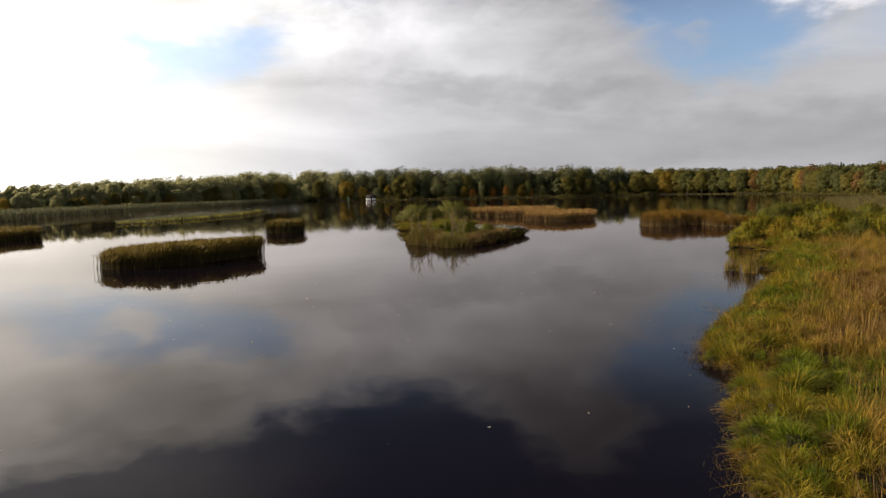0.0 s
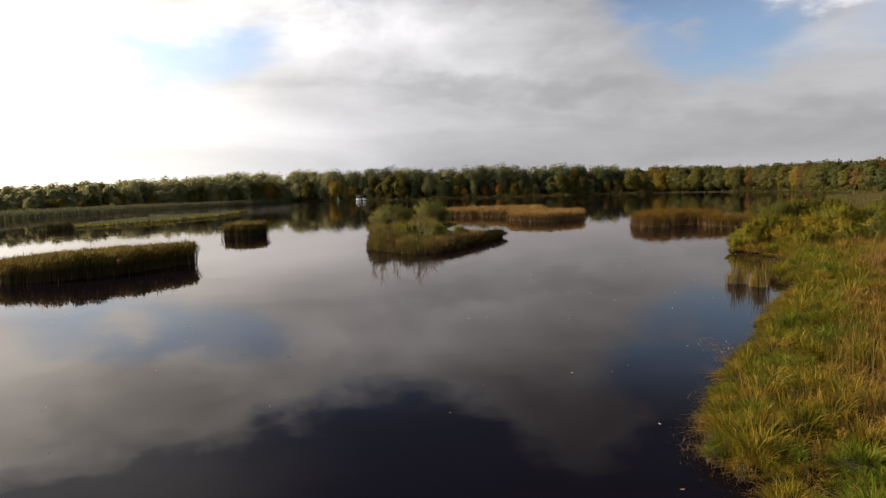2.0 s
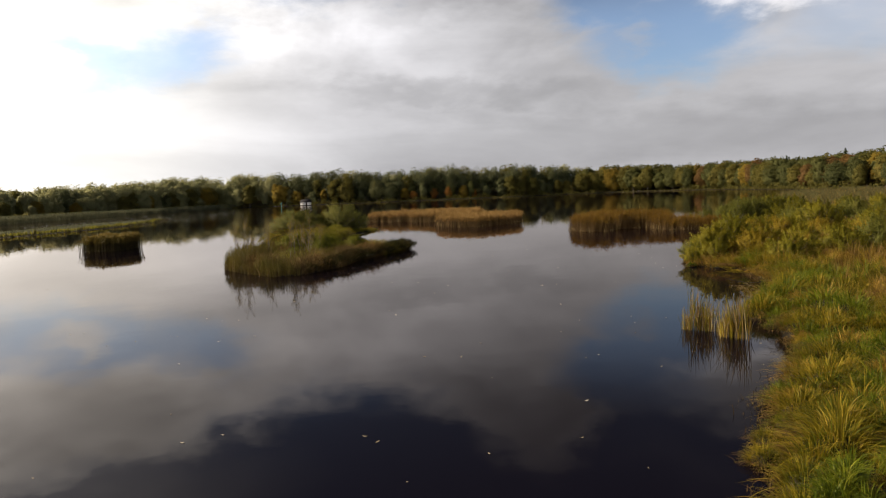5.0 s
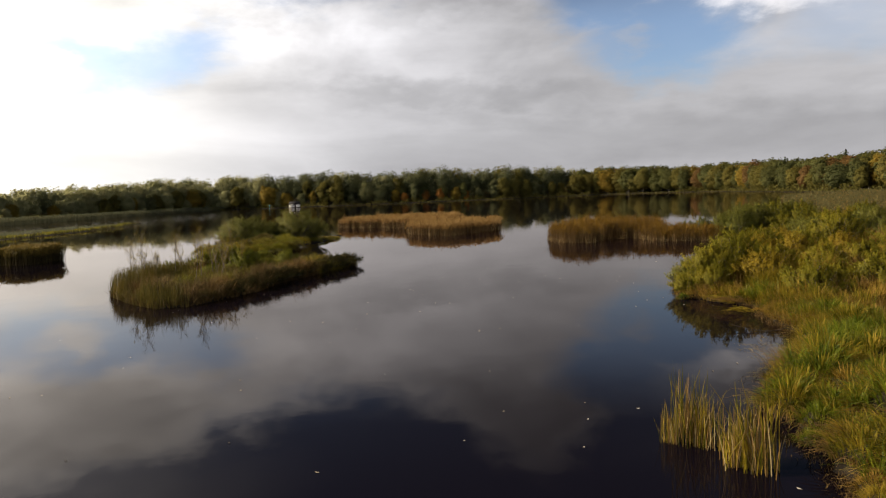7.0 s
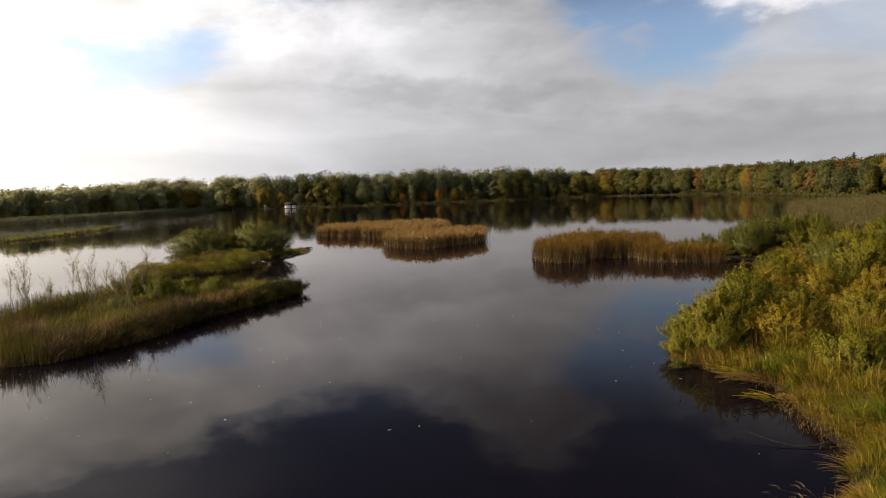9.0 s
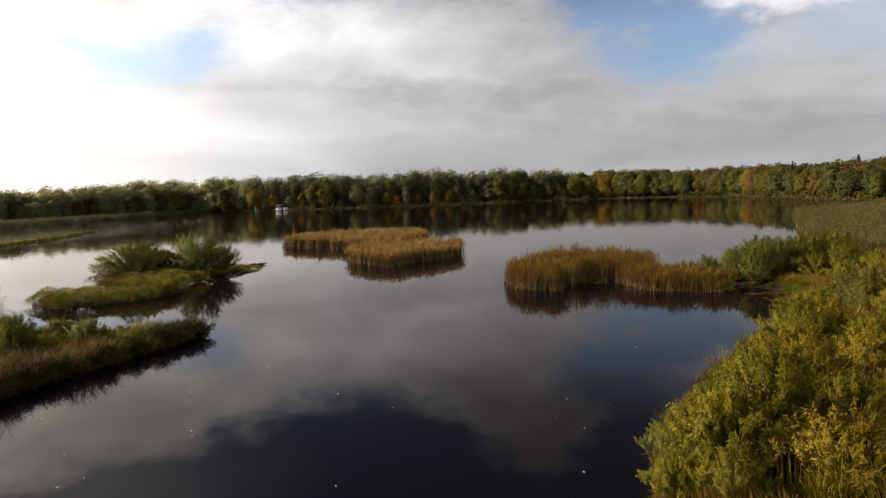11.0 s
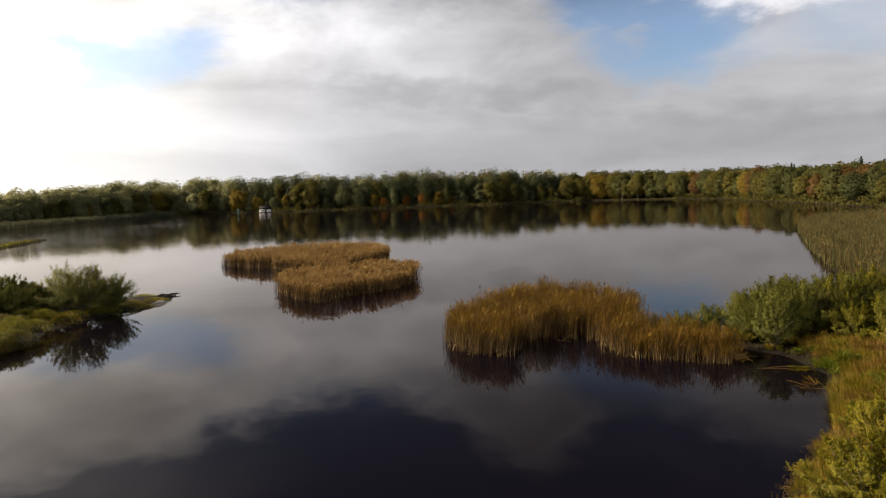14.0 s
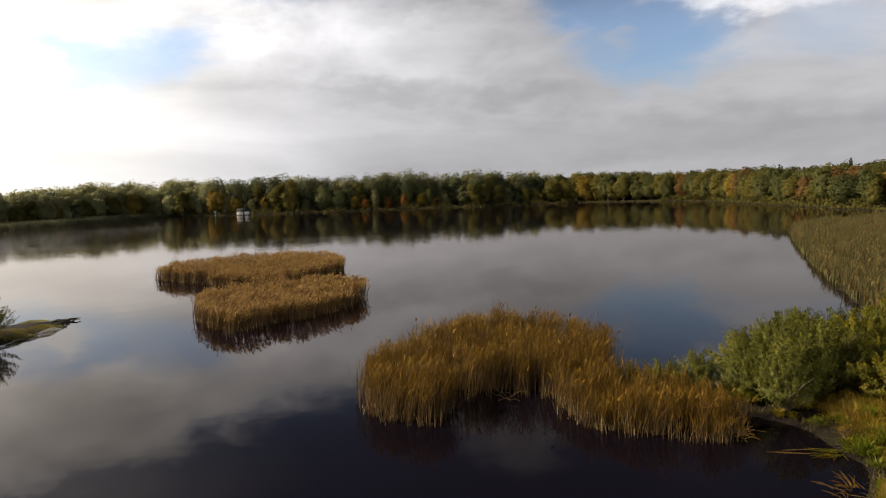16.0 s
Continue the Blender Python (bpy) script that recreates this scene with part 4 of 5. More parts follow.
# ---- shrubs ----
def shrub(seed, radius, tall, n_leaves, leaf, label, name="willow_shrub", mat=WILLOW, open_foot=0.15, group="willow shrubs on the bank", count=54, shoot=0.55, domed=0.42, per=26):
    """Many stems from one foot, and leaves set along the fine shoots that spring from them."""
    rng = np.random.RandomState(seed)
    t = thing(name, label, "shrub", group)
    stems, pts = [], []
    for i in range(count):
        a = 2 * np.pi * i / count * 2.4 + rng.uniform(-0.3, 0.3)
        reach = radius * math.sqrt(rng.uniform(0.02, 1.0))
        top = tall * math.sqrt(max(0.06, 1.0 - 2.0 * domed * (reach / radius) ** 2)) * rng.uniform(0.82, 1.06)
        s = np.linspace(0, 1, 7)[:, None]
        line = np.hstack([np.cos(a) * reach * s ** 1.1, np.sin(a) * reach * s ** 1.1, top * (s ** 0.85)])
        line[1:, :2] += rng.normal(0, 0.035 * radius, (6, 2))
        stems.append(tube(line, np.linspace(0.028, 0.006, 7), 4))
        pts.append(line)
    part("branchwork", join(*stems), TWIG, t)
    pts = np.array(pts)
    m = n_leaves // per
    i = rng.randint(0, count, m)
    f = np.clip(rng.uniform(open_foot, 1.05, m) ** 0.7, 0, 0.999) * 6
    k = f.astype(int)
    o = pts[i, k] + (pts[i, np.minimum(k + 1, 6)] - pts[i, k]) * (f - k)[:, None]
    way = (o - np.array([0, 0, 0.2 * tall])) / np.array([radius, radius, tall]) + rng.normal(0, 0.45, (m, 3)) + np.array([0, 0, 0.75])
    way /= np.linalg.norm(way, axis=1)[:, None]
    long = shoot * rng.uniform(0.4, 1.25, m)
    j = np.repeat(np.arange(m), per)
    u = rng.uniform(-0.15, 1.0, len(j))
    c = o[j] + way[j] * (u * long[j])[:, None] + rng.normal(0, 0.045 + 0.05 * shoot, (len(j), 3)) * (1.1 - 0.7 * np.clip(u, 0, 1))[:, None]
    c[:, 2] = np.clip(c[:, 2], 0.06, None)
    out = 0.8 * (c - o[j]) / shoot + 1.1 * (c - np.array([0, 0, 0.25 * tall])) / np.array([radius, radius, tall])
    part("foliage", leaves(c, 1.35 * leaf * rng.uniform(0.7, 1.4, len(j)), leaf * 0.44, rng, up=1.2, outward=out), mat, t)
    return t


YELLOW_LEAF = leafy("yellowing_willow_leaf", [(0.0, (0.110, 0.078, 0.009)), (0.5, (0.235, 0.170, 0.014)), (1.0, (0.37, 0.25, 0.026))], 0.35, 0.5, 0.25, 0.3)
GREY_LEAF = leafy("grey_willow_leaf", [(0.0, (0.062, 0.068, 0.012)), (0.5, (0.118, 0.120, 0.019)), (1.0, (0.195, 0.175, 0.032))], 0.3, 0.5, 0.25, 0.3)
ISLE_LEAF = leafy("pale_willow_leaf", [(0.0, (0.092, 0.100, 0.022)), (0.5, (0.158, 0.158, 0.034)), (1.0, (0.26, 0.235, 0.060))], 0.42, 0.5, 0.35, 0.2)
forms = [shrub(61, 2.0, 2.7, 12500, 0.11, "dense yellow-green willow shrub on the bank"),
         shrub(62, 1.8, 2.3, 11000, 0.105, "low yellowing willow shrub on the bank", mat=YELLOW_LEAF),
         shrub(63, 2.3, 3.1, 14000, 0.11, "broad olive-green willow shrub on the bank"),
         shrub(64, 1.9, 2.9, 16000, 0.092, "grey-green willow shrub on the bank", mat=GREY_LEAF, per=20)]
home = ((31.6, 85.8), (39.6, 96.8), (35.2, 90.2), (51.4, 126.8))
for f, (x, y) in zip(forms, home):
    f.location = (x, y, land_height(x, y) - 0.05)
rng = np.random.RandomState(8)
placed = list(home)
tries = 0
while len(placed) < 100 and tries < 6000:
    tries += 1
    y = rng.uniform(77, 140)
    x = rng.uniform(29, 0.56 * y + 11)
    if y < 86 and x < 33:
        continue
    d = float(-depth_in(LAKE, np.array([(x, y)]))[0])
    if d < ((1.7 if y > 87 else 1.6) if y < 112 else 0.9) or d > 22 or min(math.hypot(x - a, y - b) for a, b in placed) < 2.1:
        continue
    if 109 < y < 127 and d < 3.6:
        continue
    placed.append((x, y))
    yellow = 86 < y < 110
    k = forms[rng.choice(4, p=(0.46, 0.15, 0.24, 0.15) if yellow else ((0.40, 0.15, 0.30, 0.15) if y < 112 else (0.16, 0.02, 0.26, 0.56)))]
    s = rng.uniform(0.75, 1.1)
    copy_thing(k, pose(x, y, land_height(x, y) - 0.05, 0, 0, rng.uniform(0, 360)) @ Matrix.Diagonal((s, s, s * rng.uniform(0.85, 1.1), 1)))
for x, y, k, s in ((52.6, 128.5, 3, 1.15), (55.4, 129.6, 3, 1.2), (58.2, 131.6, 2, 1.2), (54.0, 132.4, 3, 1.2), (61.0, 133.8, 3, 1.2), (50.3, 129.3, 3, 0.8), (51.2, 131.8, 3, 0.85), (52.4, 134.4, 3, 0.9), (57.2, 135.8, 3, 1.1),
                   (29.5, 84.5, 0, 0.5), (30.2, 86.4, 3, 0.6), (30.9, 83.5, 2, 0.55), (30.7, 85.4, 0, 0.75), (32.0, 88.4, 2, 0.5), (33.2, 90.4, 1, 0.5), (46.4, 130.4, 3, 0.95), (48.3, 130.4, 3, 1.0), (44.8, 132.0, 3, 0.85), (63.8, 136.5, 0, 1.1)):
    copy_thing(forms[k], pose(x, y, land_height(x, y) - 0.05, 0, 0, 40 * x) @ Matrix.Scale(s, 4))


# ---- the island in the middle ----
def island():
    rng = np.random.RandomState(91)
    t = thing("island_grass", "brown and green rank grass on the low island", "grass", kind="stuff")
    p = scatter(STRIP, 84, rng)
    d = edge_distance(STRIP, p)
    u = ((p - np.array((-9.0, 92.0))) @ np.array((14.0, 21.0))) / 637.0
    lump = 1 + 0.85 * lumps(p, 0.42, 2.0) + 0.6 * lumps(p, 1.1, 6.0)
    mixed = lumps(p, 0.3, 5.0) + rng.normal(0, 0.2, len(p))
    reeds = (p[:, 0] < -9.2 + mixed) | (u < 0.02)
    low = ~reeds & (u > 0.66 + 0.1 * mixed)
    brown = ~reeds & ~low & (d < 2.7 + 1.8 * mixed)
    inner = ~(reeds | low | brown)
    b = np.column_stack([p, np.maximum(ground_height(p), -0.05) - 0.05])
    for name, sel, mat, tall, lean in (("reeds", reeds, REED_GREEN, 1.6, 0.08), ("brown_blades", brown & (mixed > 0.18), DRY, 1.6, 0.6), ("dark_blades", brown & (mixed <= 0.18), ISLE_BROWN, 1.5, 0.6),
                                       ("olive_blades", inner & (mixed < 0.0), REED_GREEN, 1.05, 0.5), ("green_blades", inner & (mixed >= 0.0), MOUND_GRASS, 1.0, 0.6), ("low_blades", low & (mixed < -0.12), ISLE_BROWN, 1.15, 0.6), ("low_green_blades", low & (mixed >= -0.12), SEDGE, 1.1, 0.6)):
        m = int(sel.sum())
        h = tall * lump[sel] * (1 + rng.normal(0, 0.12, m)) * np.interp(d[sel], (0, 0.6), (0.8, 1.0))
        part(name, blades(b[sel], np.clip(h, 0.3, 1.5 * tall), rng.uniform(0.016, 0.034, m), 6.0 * lumps(p[sel], 0.8, 8.0) + rng.normal(0, 0.9, m), np.abs(rng.normal(lean, 0.2, m)), 3, rng=rng), mat, t)
    e = p[(d < 0.8) & (u < 0.7)]
    e = e[rng.rand(len(e)) < 0.5]
    part("fringe", blades(np.column_stack([e, np.full(len(e), -0.1)]), rng.uniform(0.6, 1.2, len(e)), 0.05, rng.uniform(0, 6.3, len(e)), rng.uniform(0.2, 0.7, len(e)), 3, rng=rng), ISLE_BROWN, t, "brown drooping fringe over the water")
    t = thing("island_grass", "bright green tussock grass on the back of the island", "grass", kind="stuff")
    foot = scatter(MOUND, 0.24, rng)
    rim = along(MOUND[:9], 1.25)
    rim = rim + (np.array((-10.0, 136.0)) - rim) * 0.07
    foot = np.concatenate([foot, rim + rng.normal(0, 0.2, rim.shape)])
    tone = lumps(foot, 0.3, 4.0) + rng.normal(0, 0.25, len(foot))
    e = along(MOUND[:9], 0.03)
    e = e + rng.normal(0, 0.25, e.shape)
    part("fringe", blades(np.column_stack([e, np.full(len(e), -0.08)]), rng.uniform(0.4, 0.9, len(e)), 0.05, rng.uniform(0, 6.3, len(e)), rng.uniform(0.3, 0.9, len(e)), 2, rng=rng), ISLE_BROWN, t, "dark wet fringe at the waterline")
    low = np.interp(foot[:, 1], (129, 146, 151, 166), (1.0, 0.95, 0.45, 0.12)) * np.exp(rng.normal(0, 0.22, len(foot)))
    size = rng.uniform(0.85, 1.5, len(foot))
    for name, sel, mat in (("green_blades", tone > -0.1, MOUND_GRASS), ("fresh_blades", (tone <= -0.1) & (tone > -0.3), SEDGE), ("olive_blades", tone <= -0.3, REED_GREEN)):
        k = np.repeat(np.where(sel)[0], 560)
        a = rng.uniform(0, 2 * np.pi, len(k))
        r = size[k] * np.sqrt(rng.rand(len(k)))
        q = foot[k] + np.column_stack([r * np.cos(a), r * np.sin(a)])
        b = np.column_stack([q, np.maximum(ground_height(q), -0.05) - 0.05 + 0.95 * low[k] * size[k] * np.sqrt(np.clip(1 - (r / (1.03 * size[k])) ** 2, 0, 1))])
        part(name, blades(b, 0.50 * (0.3 + 0.7 * low[k]) * rng.uniform(0.5, 1.05, len(k)), rng.uniform(0.022, 0.040, len(k)), a + rng.normal(0, 0.3, len(k)), np.abs(rng.normal(1.05, 0.3, len(k))), 3, rng=rng, sag=0.85), mat, t)


island()
dome = shrub(71, 5.2, 4.2, 84000, 0.13, "rounded grey-green willow on the island, its stems bare at the foot", mat=ISLE_LEAF, open_foot=0.04, group="willows on the island", count=220, shoot=0.42, domed=0.46, per=13)
dome.location = (-15.6, 149.0, 0.3)
airy = shrub(72, 4.0, 4.8, 30000, 0.13, "airy willow with thin upright shoots on the island", mat=ISLE_LEAF, open_foot=0.06, group="willows on the island", count=120, shoot=0.8, per=18)
airy.location = (-8.4, 150.6, 0.25)
copy_thing(dome, pose(-12.4, 150.6, 0.25, 0, 0, 130) @ Matrix.Scale(0.75, 4))
copy_thing(airy, pose(-6.6, 154.0, 0.1, 0, 0, 200) @ Matrix.Scale(0.75, 4))


OLIVE_LEAF = leafy("olive_bush_leaf", [(0.0, (0.062, 0.074, 0.008)), (0.5, (0.138, 0.146, 0.014)), (1.0, (0.25, 0.225, 0.026))], 0.35, 0.5, 0.3, 0.2)
forms = [shrub(81, 2.0, 2.4, 15000, 0.10, "small olive willow bush among the island's grass", mat=OLIVE_LEAF, group="bushes on the island"), None,
         shrub(82, 2.2, 2.1, 15000, 0.10, "low olive willow bush among the island's grass", mat=OLIVE_LEAF, group="bushes on the island")]
forms[0].location, forms[2].location = (-6.6, 108.0, 0.2), (-10.6, 105.4, 0.15)
forms[2].scale = (0.7, 0.7, 0.7)
for x, y, k, s in ((-10.2, 104.6, 2, 0.6), (-8.0, 107.6, 0, 0.85), (-5.8, 108.8, 0, 0.9), (-3.2, 109.8, 0, 0.7), (-1.0, 111.4, 2, 0.5), (-3.8, 105.9, 0, 0.85), (0.6, 110.6, 0, 0.4), (-2.4, 107.6, 2, 0.8), (-0.6, 108.6, 0, 0.7), (1.8, 110.4, 2, 0.55), (-6.4, 104.0, 2, 0.7), (3.4, 112.6, 2, 0.45)):
    copy_thing(forms[k], pose(x, y, land_height(x, y) - 0.05, 0, 0, 70 * x) @ Matrix.Scale(s, 4))


bramble = shrub(73, 1.2, 1.0, 9000, 0.075, "low dark bramble overhanging the water at the island's end", name="bramble", mat=BRAMBLE, open_foot=0.05, group="brambles on the island")
bramble.location = (0.1, 98.4, 0.02)
for x, y, s in ((1.1, 101.8, 1.0), (2.0, 104.6, 1.1), (2.9, 106.8, 1.0), (3.6, 108.8, 1.1), (4.4, 110.6, 1.0), (4.9, 112.4, 1.05), (3.6, 112.6, 0.9), (-0.6, 95.4, 0.9), (-1.4, 92.8, 0.95), (-0.2, 96.8, 0.9), (0.5, 100.2, 1.05), (-2.3, 90.4, 0.7)):
    copy_thing(bramble, pose(x, y, 0.0, 0, 0, 90 * x) @ Matrix.Scale(s, 4))


def sapling(seed, tall):
    rng = np.random.RandomState(seed)
    t = thing("sapling", "thin nearly bare sapling standing out of the grass", "sapling", "saplings on the island")
    lines, tips = [], []
    trunk = np.array([(0.12 * tall * s * math.sin(seed + s * 2), 0.1 * tall * s * math.cos(seed), tall * s) for s in np.linspace(0, 1, 7)])
    lines.append(tube(trunk, np.linspace(0.03, 0.009, 7), 4))
    for i in range(16):
        f = rng.uniform(0.3, 0.95)
        o = np.array([np.interp(f, np.linspace(0, 1, 7), trunk[:, k]) for k in range(3)])
        a, l = rng.uniform(0, 6.3), tall * rng.uniform(0.12, 0.28)
        e = o + np.array((math.cos(a) * l * 0.5, math.sin(a) * l * 0.5, l))
        m = (o + e) / 2 + rng.normal(0, 0.03, 3)
        lines.append(tube([o, m, e], (0.014, 0.011, 0.007), 3))
        tips += [m, e, (m + e) / 2]
    part("stem", join(*lines), TWIG, t)
    tips = np.repeat(np.array(tips), 4, 0) + rng.normal(0, 0.09, (len(tips) * 4, 3))
    part("foliage", leaves(tips, 0.10, 0.045, rng), YELLOW_LEAF, t, "few yellowing leaves")
    return t


saps = [sapling(3, 3.6), sapling(7, 4.1), sapling(12, 3.2)]
rng = np.random.RandomState(21)
for i in range(22):
    x, y = rng.uniform(-12, -3.5), rng.uniform(98, 108)
    while not inside(STRIP, [(x, y)])[0]:
        x, y = rng.uniform(-12, -3.5), rng.uniform(98, 108)
    if i < 3:
        saps[i].location = (x, y, land_height(x, y))
    else:
        copy_thing(saps[i % 3], pose(x, y, land_height(x, y), rng.uniform(-6, 6), rng.uniform(-6, 6), rng.uniform(0, 360)) @ Matrix.Scale(rng.uniform(0.7, 1.1), 4))


def driftwood():
    rng = np.random.RandomState(14)
    t = thing("driftwood", "tangle of dead dark branches lying at the island's tip", "driftwood")
    for i in range(18):
        a = rng.uniform(-0.5, 0.9)
        o = np.array((rng.uniform(-1.2, 1.0), rng.uniform(-2.4, 2.4), rng.uniform(-0.05, 0.10)))
        l = rng.uniform(0.4, 1.5)
        pts = [o, o + np.array((math.cos(a) * l / 2, math.sin(a) * l / 2, rng.uniform(0, 0.22))), o + np.array((math.cos(a + 0.3) * l, math.sin(a + 0.3) * l, rng.uniform(-0.08, 0.25)))]
        part("branch", tube(pts, (rng.uniform(0.06, 0.14), 0.07, 0.02), 5), WET_WOOD, t)
    t.location = (-4.4, 162.6, 0.05)


driftwood()


# ---- low grassy bar on the left ----
def bar():
    rng = np.random.RandomState(33)
    t = thing("bar_grass", "low strip of green marsh grass with a dark front edge", "grass", kind="stuff")
    p = scatter(BAR, 4.5, rng)
    d = edge_distance(BAR, p)
    ridge = (p[:, 0] > np.interp(p[:, 1], (172, 190, 214, 244, 280, 314), (-111, -104, -98, -97, -100, -109)))
    keep = rng.rand(len(p)) < np.where(ridge, 1.0, 0.55)
    p, d, ridge = p[keep], d[keep], ridge[keep]
    h = np.where(ridge, np.interp(d, (0, 1.2, 3.5), (0.3, 0.8, 0.55)), 0.3) * (1 + 1.0 * lumps(p, 0.3, 6.0) + rng.normal(0, 0.12, len(p)))
    h *= np.interp(p[:, 1], (176, 186, 196, 300), (0.55, 0.9, 1.25, 1.0))
    b = np.column_stack([p, np.maximum(ground_height(p), -0.05) - 0.05])
    # darker blades along the outer edge of the ridge
    foot = ridge & (d < 1.4)
    # the blades behind the ridge take the reed colour with haze painted in
    for name, sel, mat in (("green_blades", ridge & ~foot, MOUND_GRASS), ("wet_blades", foot, MARSH), ("olive_blades", ~ridge, HAZED_REED)):
        part(name, blades(b[sel], h[sel], 0.2, rng.uniform(0, 6.3, int(sel.sum())), np.abs(rng.normal(0.3, 0.2, int(sel.sum()))), 2, rng=rng), mat, t)


bar()


# ---- woods round the lake ----
def lobes_of(rng, tall, low, wide):
    """Centres and radii of the rounded leaf masses that make up one domed crown."""
    n = rng.randint(13, 18)
    up = 1.0 - 1.95 * (np.arange(n) + rng.rand(n)) / n
    a = np.arange(n) * 2.4 + rng.uniform(-0.5, 0.5, n)
    half = 0.5 * (0.97 - low) * tall
    ring = np.sqrt(1.0 - np.clip(up, -0.98, 0.98) ** 2)
    reach = tall * wide * rng.uniform(0.45, 0.85, n)
    r = tall * wide * rng.uniform(0.42, 0.72, n)
    c = np.column_stack([reach * ring * np.cos(a), reach * ring * np.sin(a), low * tall + half + (half - 0.8 * r) * up * rng.uniform(0.85, 1.05, n)])
    c[:, 2] = np.maximum(c[:, 2], r * 0.8)
    return c, r


def crown_leaves(rng, c, r, n, leaf, tall):
    k = rng.choice(len(c), n, p=r ** 2 / (r ** 2).sum())
    d = rng.normal(size=(n, 3))
    d /= np.linalg.norm(d, axis=1)[:, None]
    bumpy = 1 + 0.16 * np.sin(5 * d[:, 0] + 3 * k) * np.cos(4 * d[:, 1] + k) + 0.12 * np.sin(9 * d[:, 2] + 2 * k)
    at = c[k] + d * (r[k] * bumpy * rng.uniform(0.76, 1.0, n))[:, None] * np.array([1.0, 1.0, 0.9])
    out = 0.7 * d + 1.1 * (at - np.array([0, 0, 0.4 * tall])) / (0.3 * tall) + np.array([0, 0, 0.25])
    return at, out


def tree(seed, tall, shape, n, leaf):
    """A trunk with limbs, each carrying a rounded mass of leaves."""
    rng = np.random.RandomState(seed)
    t = thing("tree", "broad-leaved tree in autumn leaf on the lake shore", "tree", "trees on the far shore")
    low, wide = shape
    c, r = lobes_of(rng, tall, low, wide)
    s = np.linspace(0, 1, 7)
    trunk = np.column_stack([rng.normal(0, 0.02) * tall * s, rng.normal(0, 0.02) * tall * s, tall * 0.84 * s])
    limbs = [tube(trunk, np.interp(s, (0, 1), (0.020 * tall, 0.004 * tall)), 6)]
    for e in c:
        o = np.array([np.interp(max(0.12, e[2] / tall - 0.12), s * 0.84, trunk[:, k]) for k in range(3)])
        limbs.append(tube([o, (o + e) / 2 + (0, 0, 0.02 * tall), e], (0.007 * tall, 0.005 * tall, 0.002 * tall), 4))
    part("trunk", join(*limbs), BARK, t)
    at, out = crown_leaves(rng, c, r, n, leaf, tall)
    part("crown", leaves(at, leaf * rng.uniform(0.8, 1.5, n), leaf * 0.9, rng, outward=out, lie=0.6), CROWN_GREEN, t)
    return t


def pine(seed, tall, n):
    """A bare stem with tiers of drooping boughs that thin out towards the tip."""
    rng = np.random.RandomState(seed)
    t = thing("pine", "dark pine standing above the broad-leaved trees", "tree", "pines in the woods")
    s = np.linspace(0, 1, 6)
    part("trunk", tube(np.column_stack([0 * s, 0 * s, tall * s]), np.interp(s, (0, 1), (0.2, 0.03)), 6), BARK, t)
    tiers = np.sort(rng.uniform(0.42, 0.98, 15))
    tier = rng.randint(0, 15, n)
    arm = rng.randint(0, 5, n)
    way = rng.uniform(0, 2 * np.pi, (15, 5))[tier, arm]
    reach = (rng.uniform(0.45, 1.1, (15, 5)) * (tall * 0.135 * (1.06 - tiers[:, None]) ** 0.7))[tier, arm]
    r = reach * rng.rand(n) ** 0.6
    c = np.column_stack([r * np.cos(way), r * np.sin(way), tall * tiers[tier] - 0.25 * r]) + rng.normal(0, 0.16, (n, 3))
    part("crown", leaves(c, 0.6, 0.28, rng, outward=np.column_stack([np.cos(way), np.sin(way), 0.8 + 0 * way])), CROWN_PINE, t)
    return t


SHAPES = ((0.0, 0.27), (0.04, 0.23), (-0.04, 0.30), (0.03, 0.28), (-0.02, 0.21), (0.02, 0.29), (0.06, 0.25), (-0.02, 0.26))
oaks = [tree(101 + i, 18.0, sh, 5600, 0.64) for i, sh in enumerate(SHAPES)]
pines = [pine(131, 19.0, 1500), pine(132, 17.0, 1400)]
WOOD_LINE = [(-420, 60), (-300, 130), (-200, 215), (-214, 290), (-225, 400), (-227, 480), (-221, 560), (-205, 684), (-150, 672), (-112, 662), (-60, 660), (0, 662), (75, 668),
             (158, 686), (176, 676), (214, 622), (233, 560), (226, 492), (214, 402), (209, 360), (206, 328), (212, 300), (240, 270), (320, 240)]


def wood_height(x, y):
    """How tall the woods stand, by the stretch of shore."""
    return (1.05 + 0.12 * noise.noise((x * 0.018, y * 0.018, 4.0))) * stand_height(x, y)


def stand_height(x, y):
    if x > 100 and y < 680:
        return float(np.interp(y, (240, 330, 400, 490, 560, 620, 680), (15.0, 17.5, 19.0, 20.5, 22.0, 23.0, 25.0)))
    if x < -190:
        return float(np.interp(y, (60, 215, 285, 360, 430, 500, 577, 621, 684), (8.0, 9.5, 11.8, 15.5, 19.0, 21.5, 24.5, 27.5, 31.0)))
    return float(np.interp(x, (-190, -150, 0, 80, 160), (31.0, 31.0, 31.0, 29.0, 26.0)))


def plant(k, x, y, tall, mat, rng):
    t = copy_thing(k, pose(x, y, 0.3, 0, 0, rng.uniform(0, 360)) @ Matrix.Diagonal((*(tall / 18.0 * rng.uniform(0.85, 1.35) * rng.uniform(0.95, 1.05, 2)), tall / 18.0, 1)))
    crown = [c for c in t.children if c.name.startswith("crown")][0]
    crown.material_slots[0].link = "OBJECT"
    crown.material_slots[0].material = mat
    return t


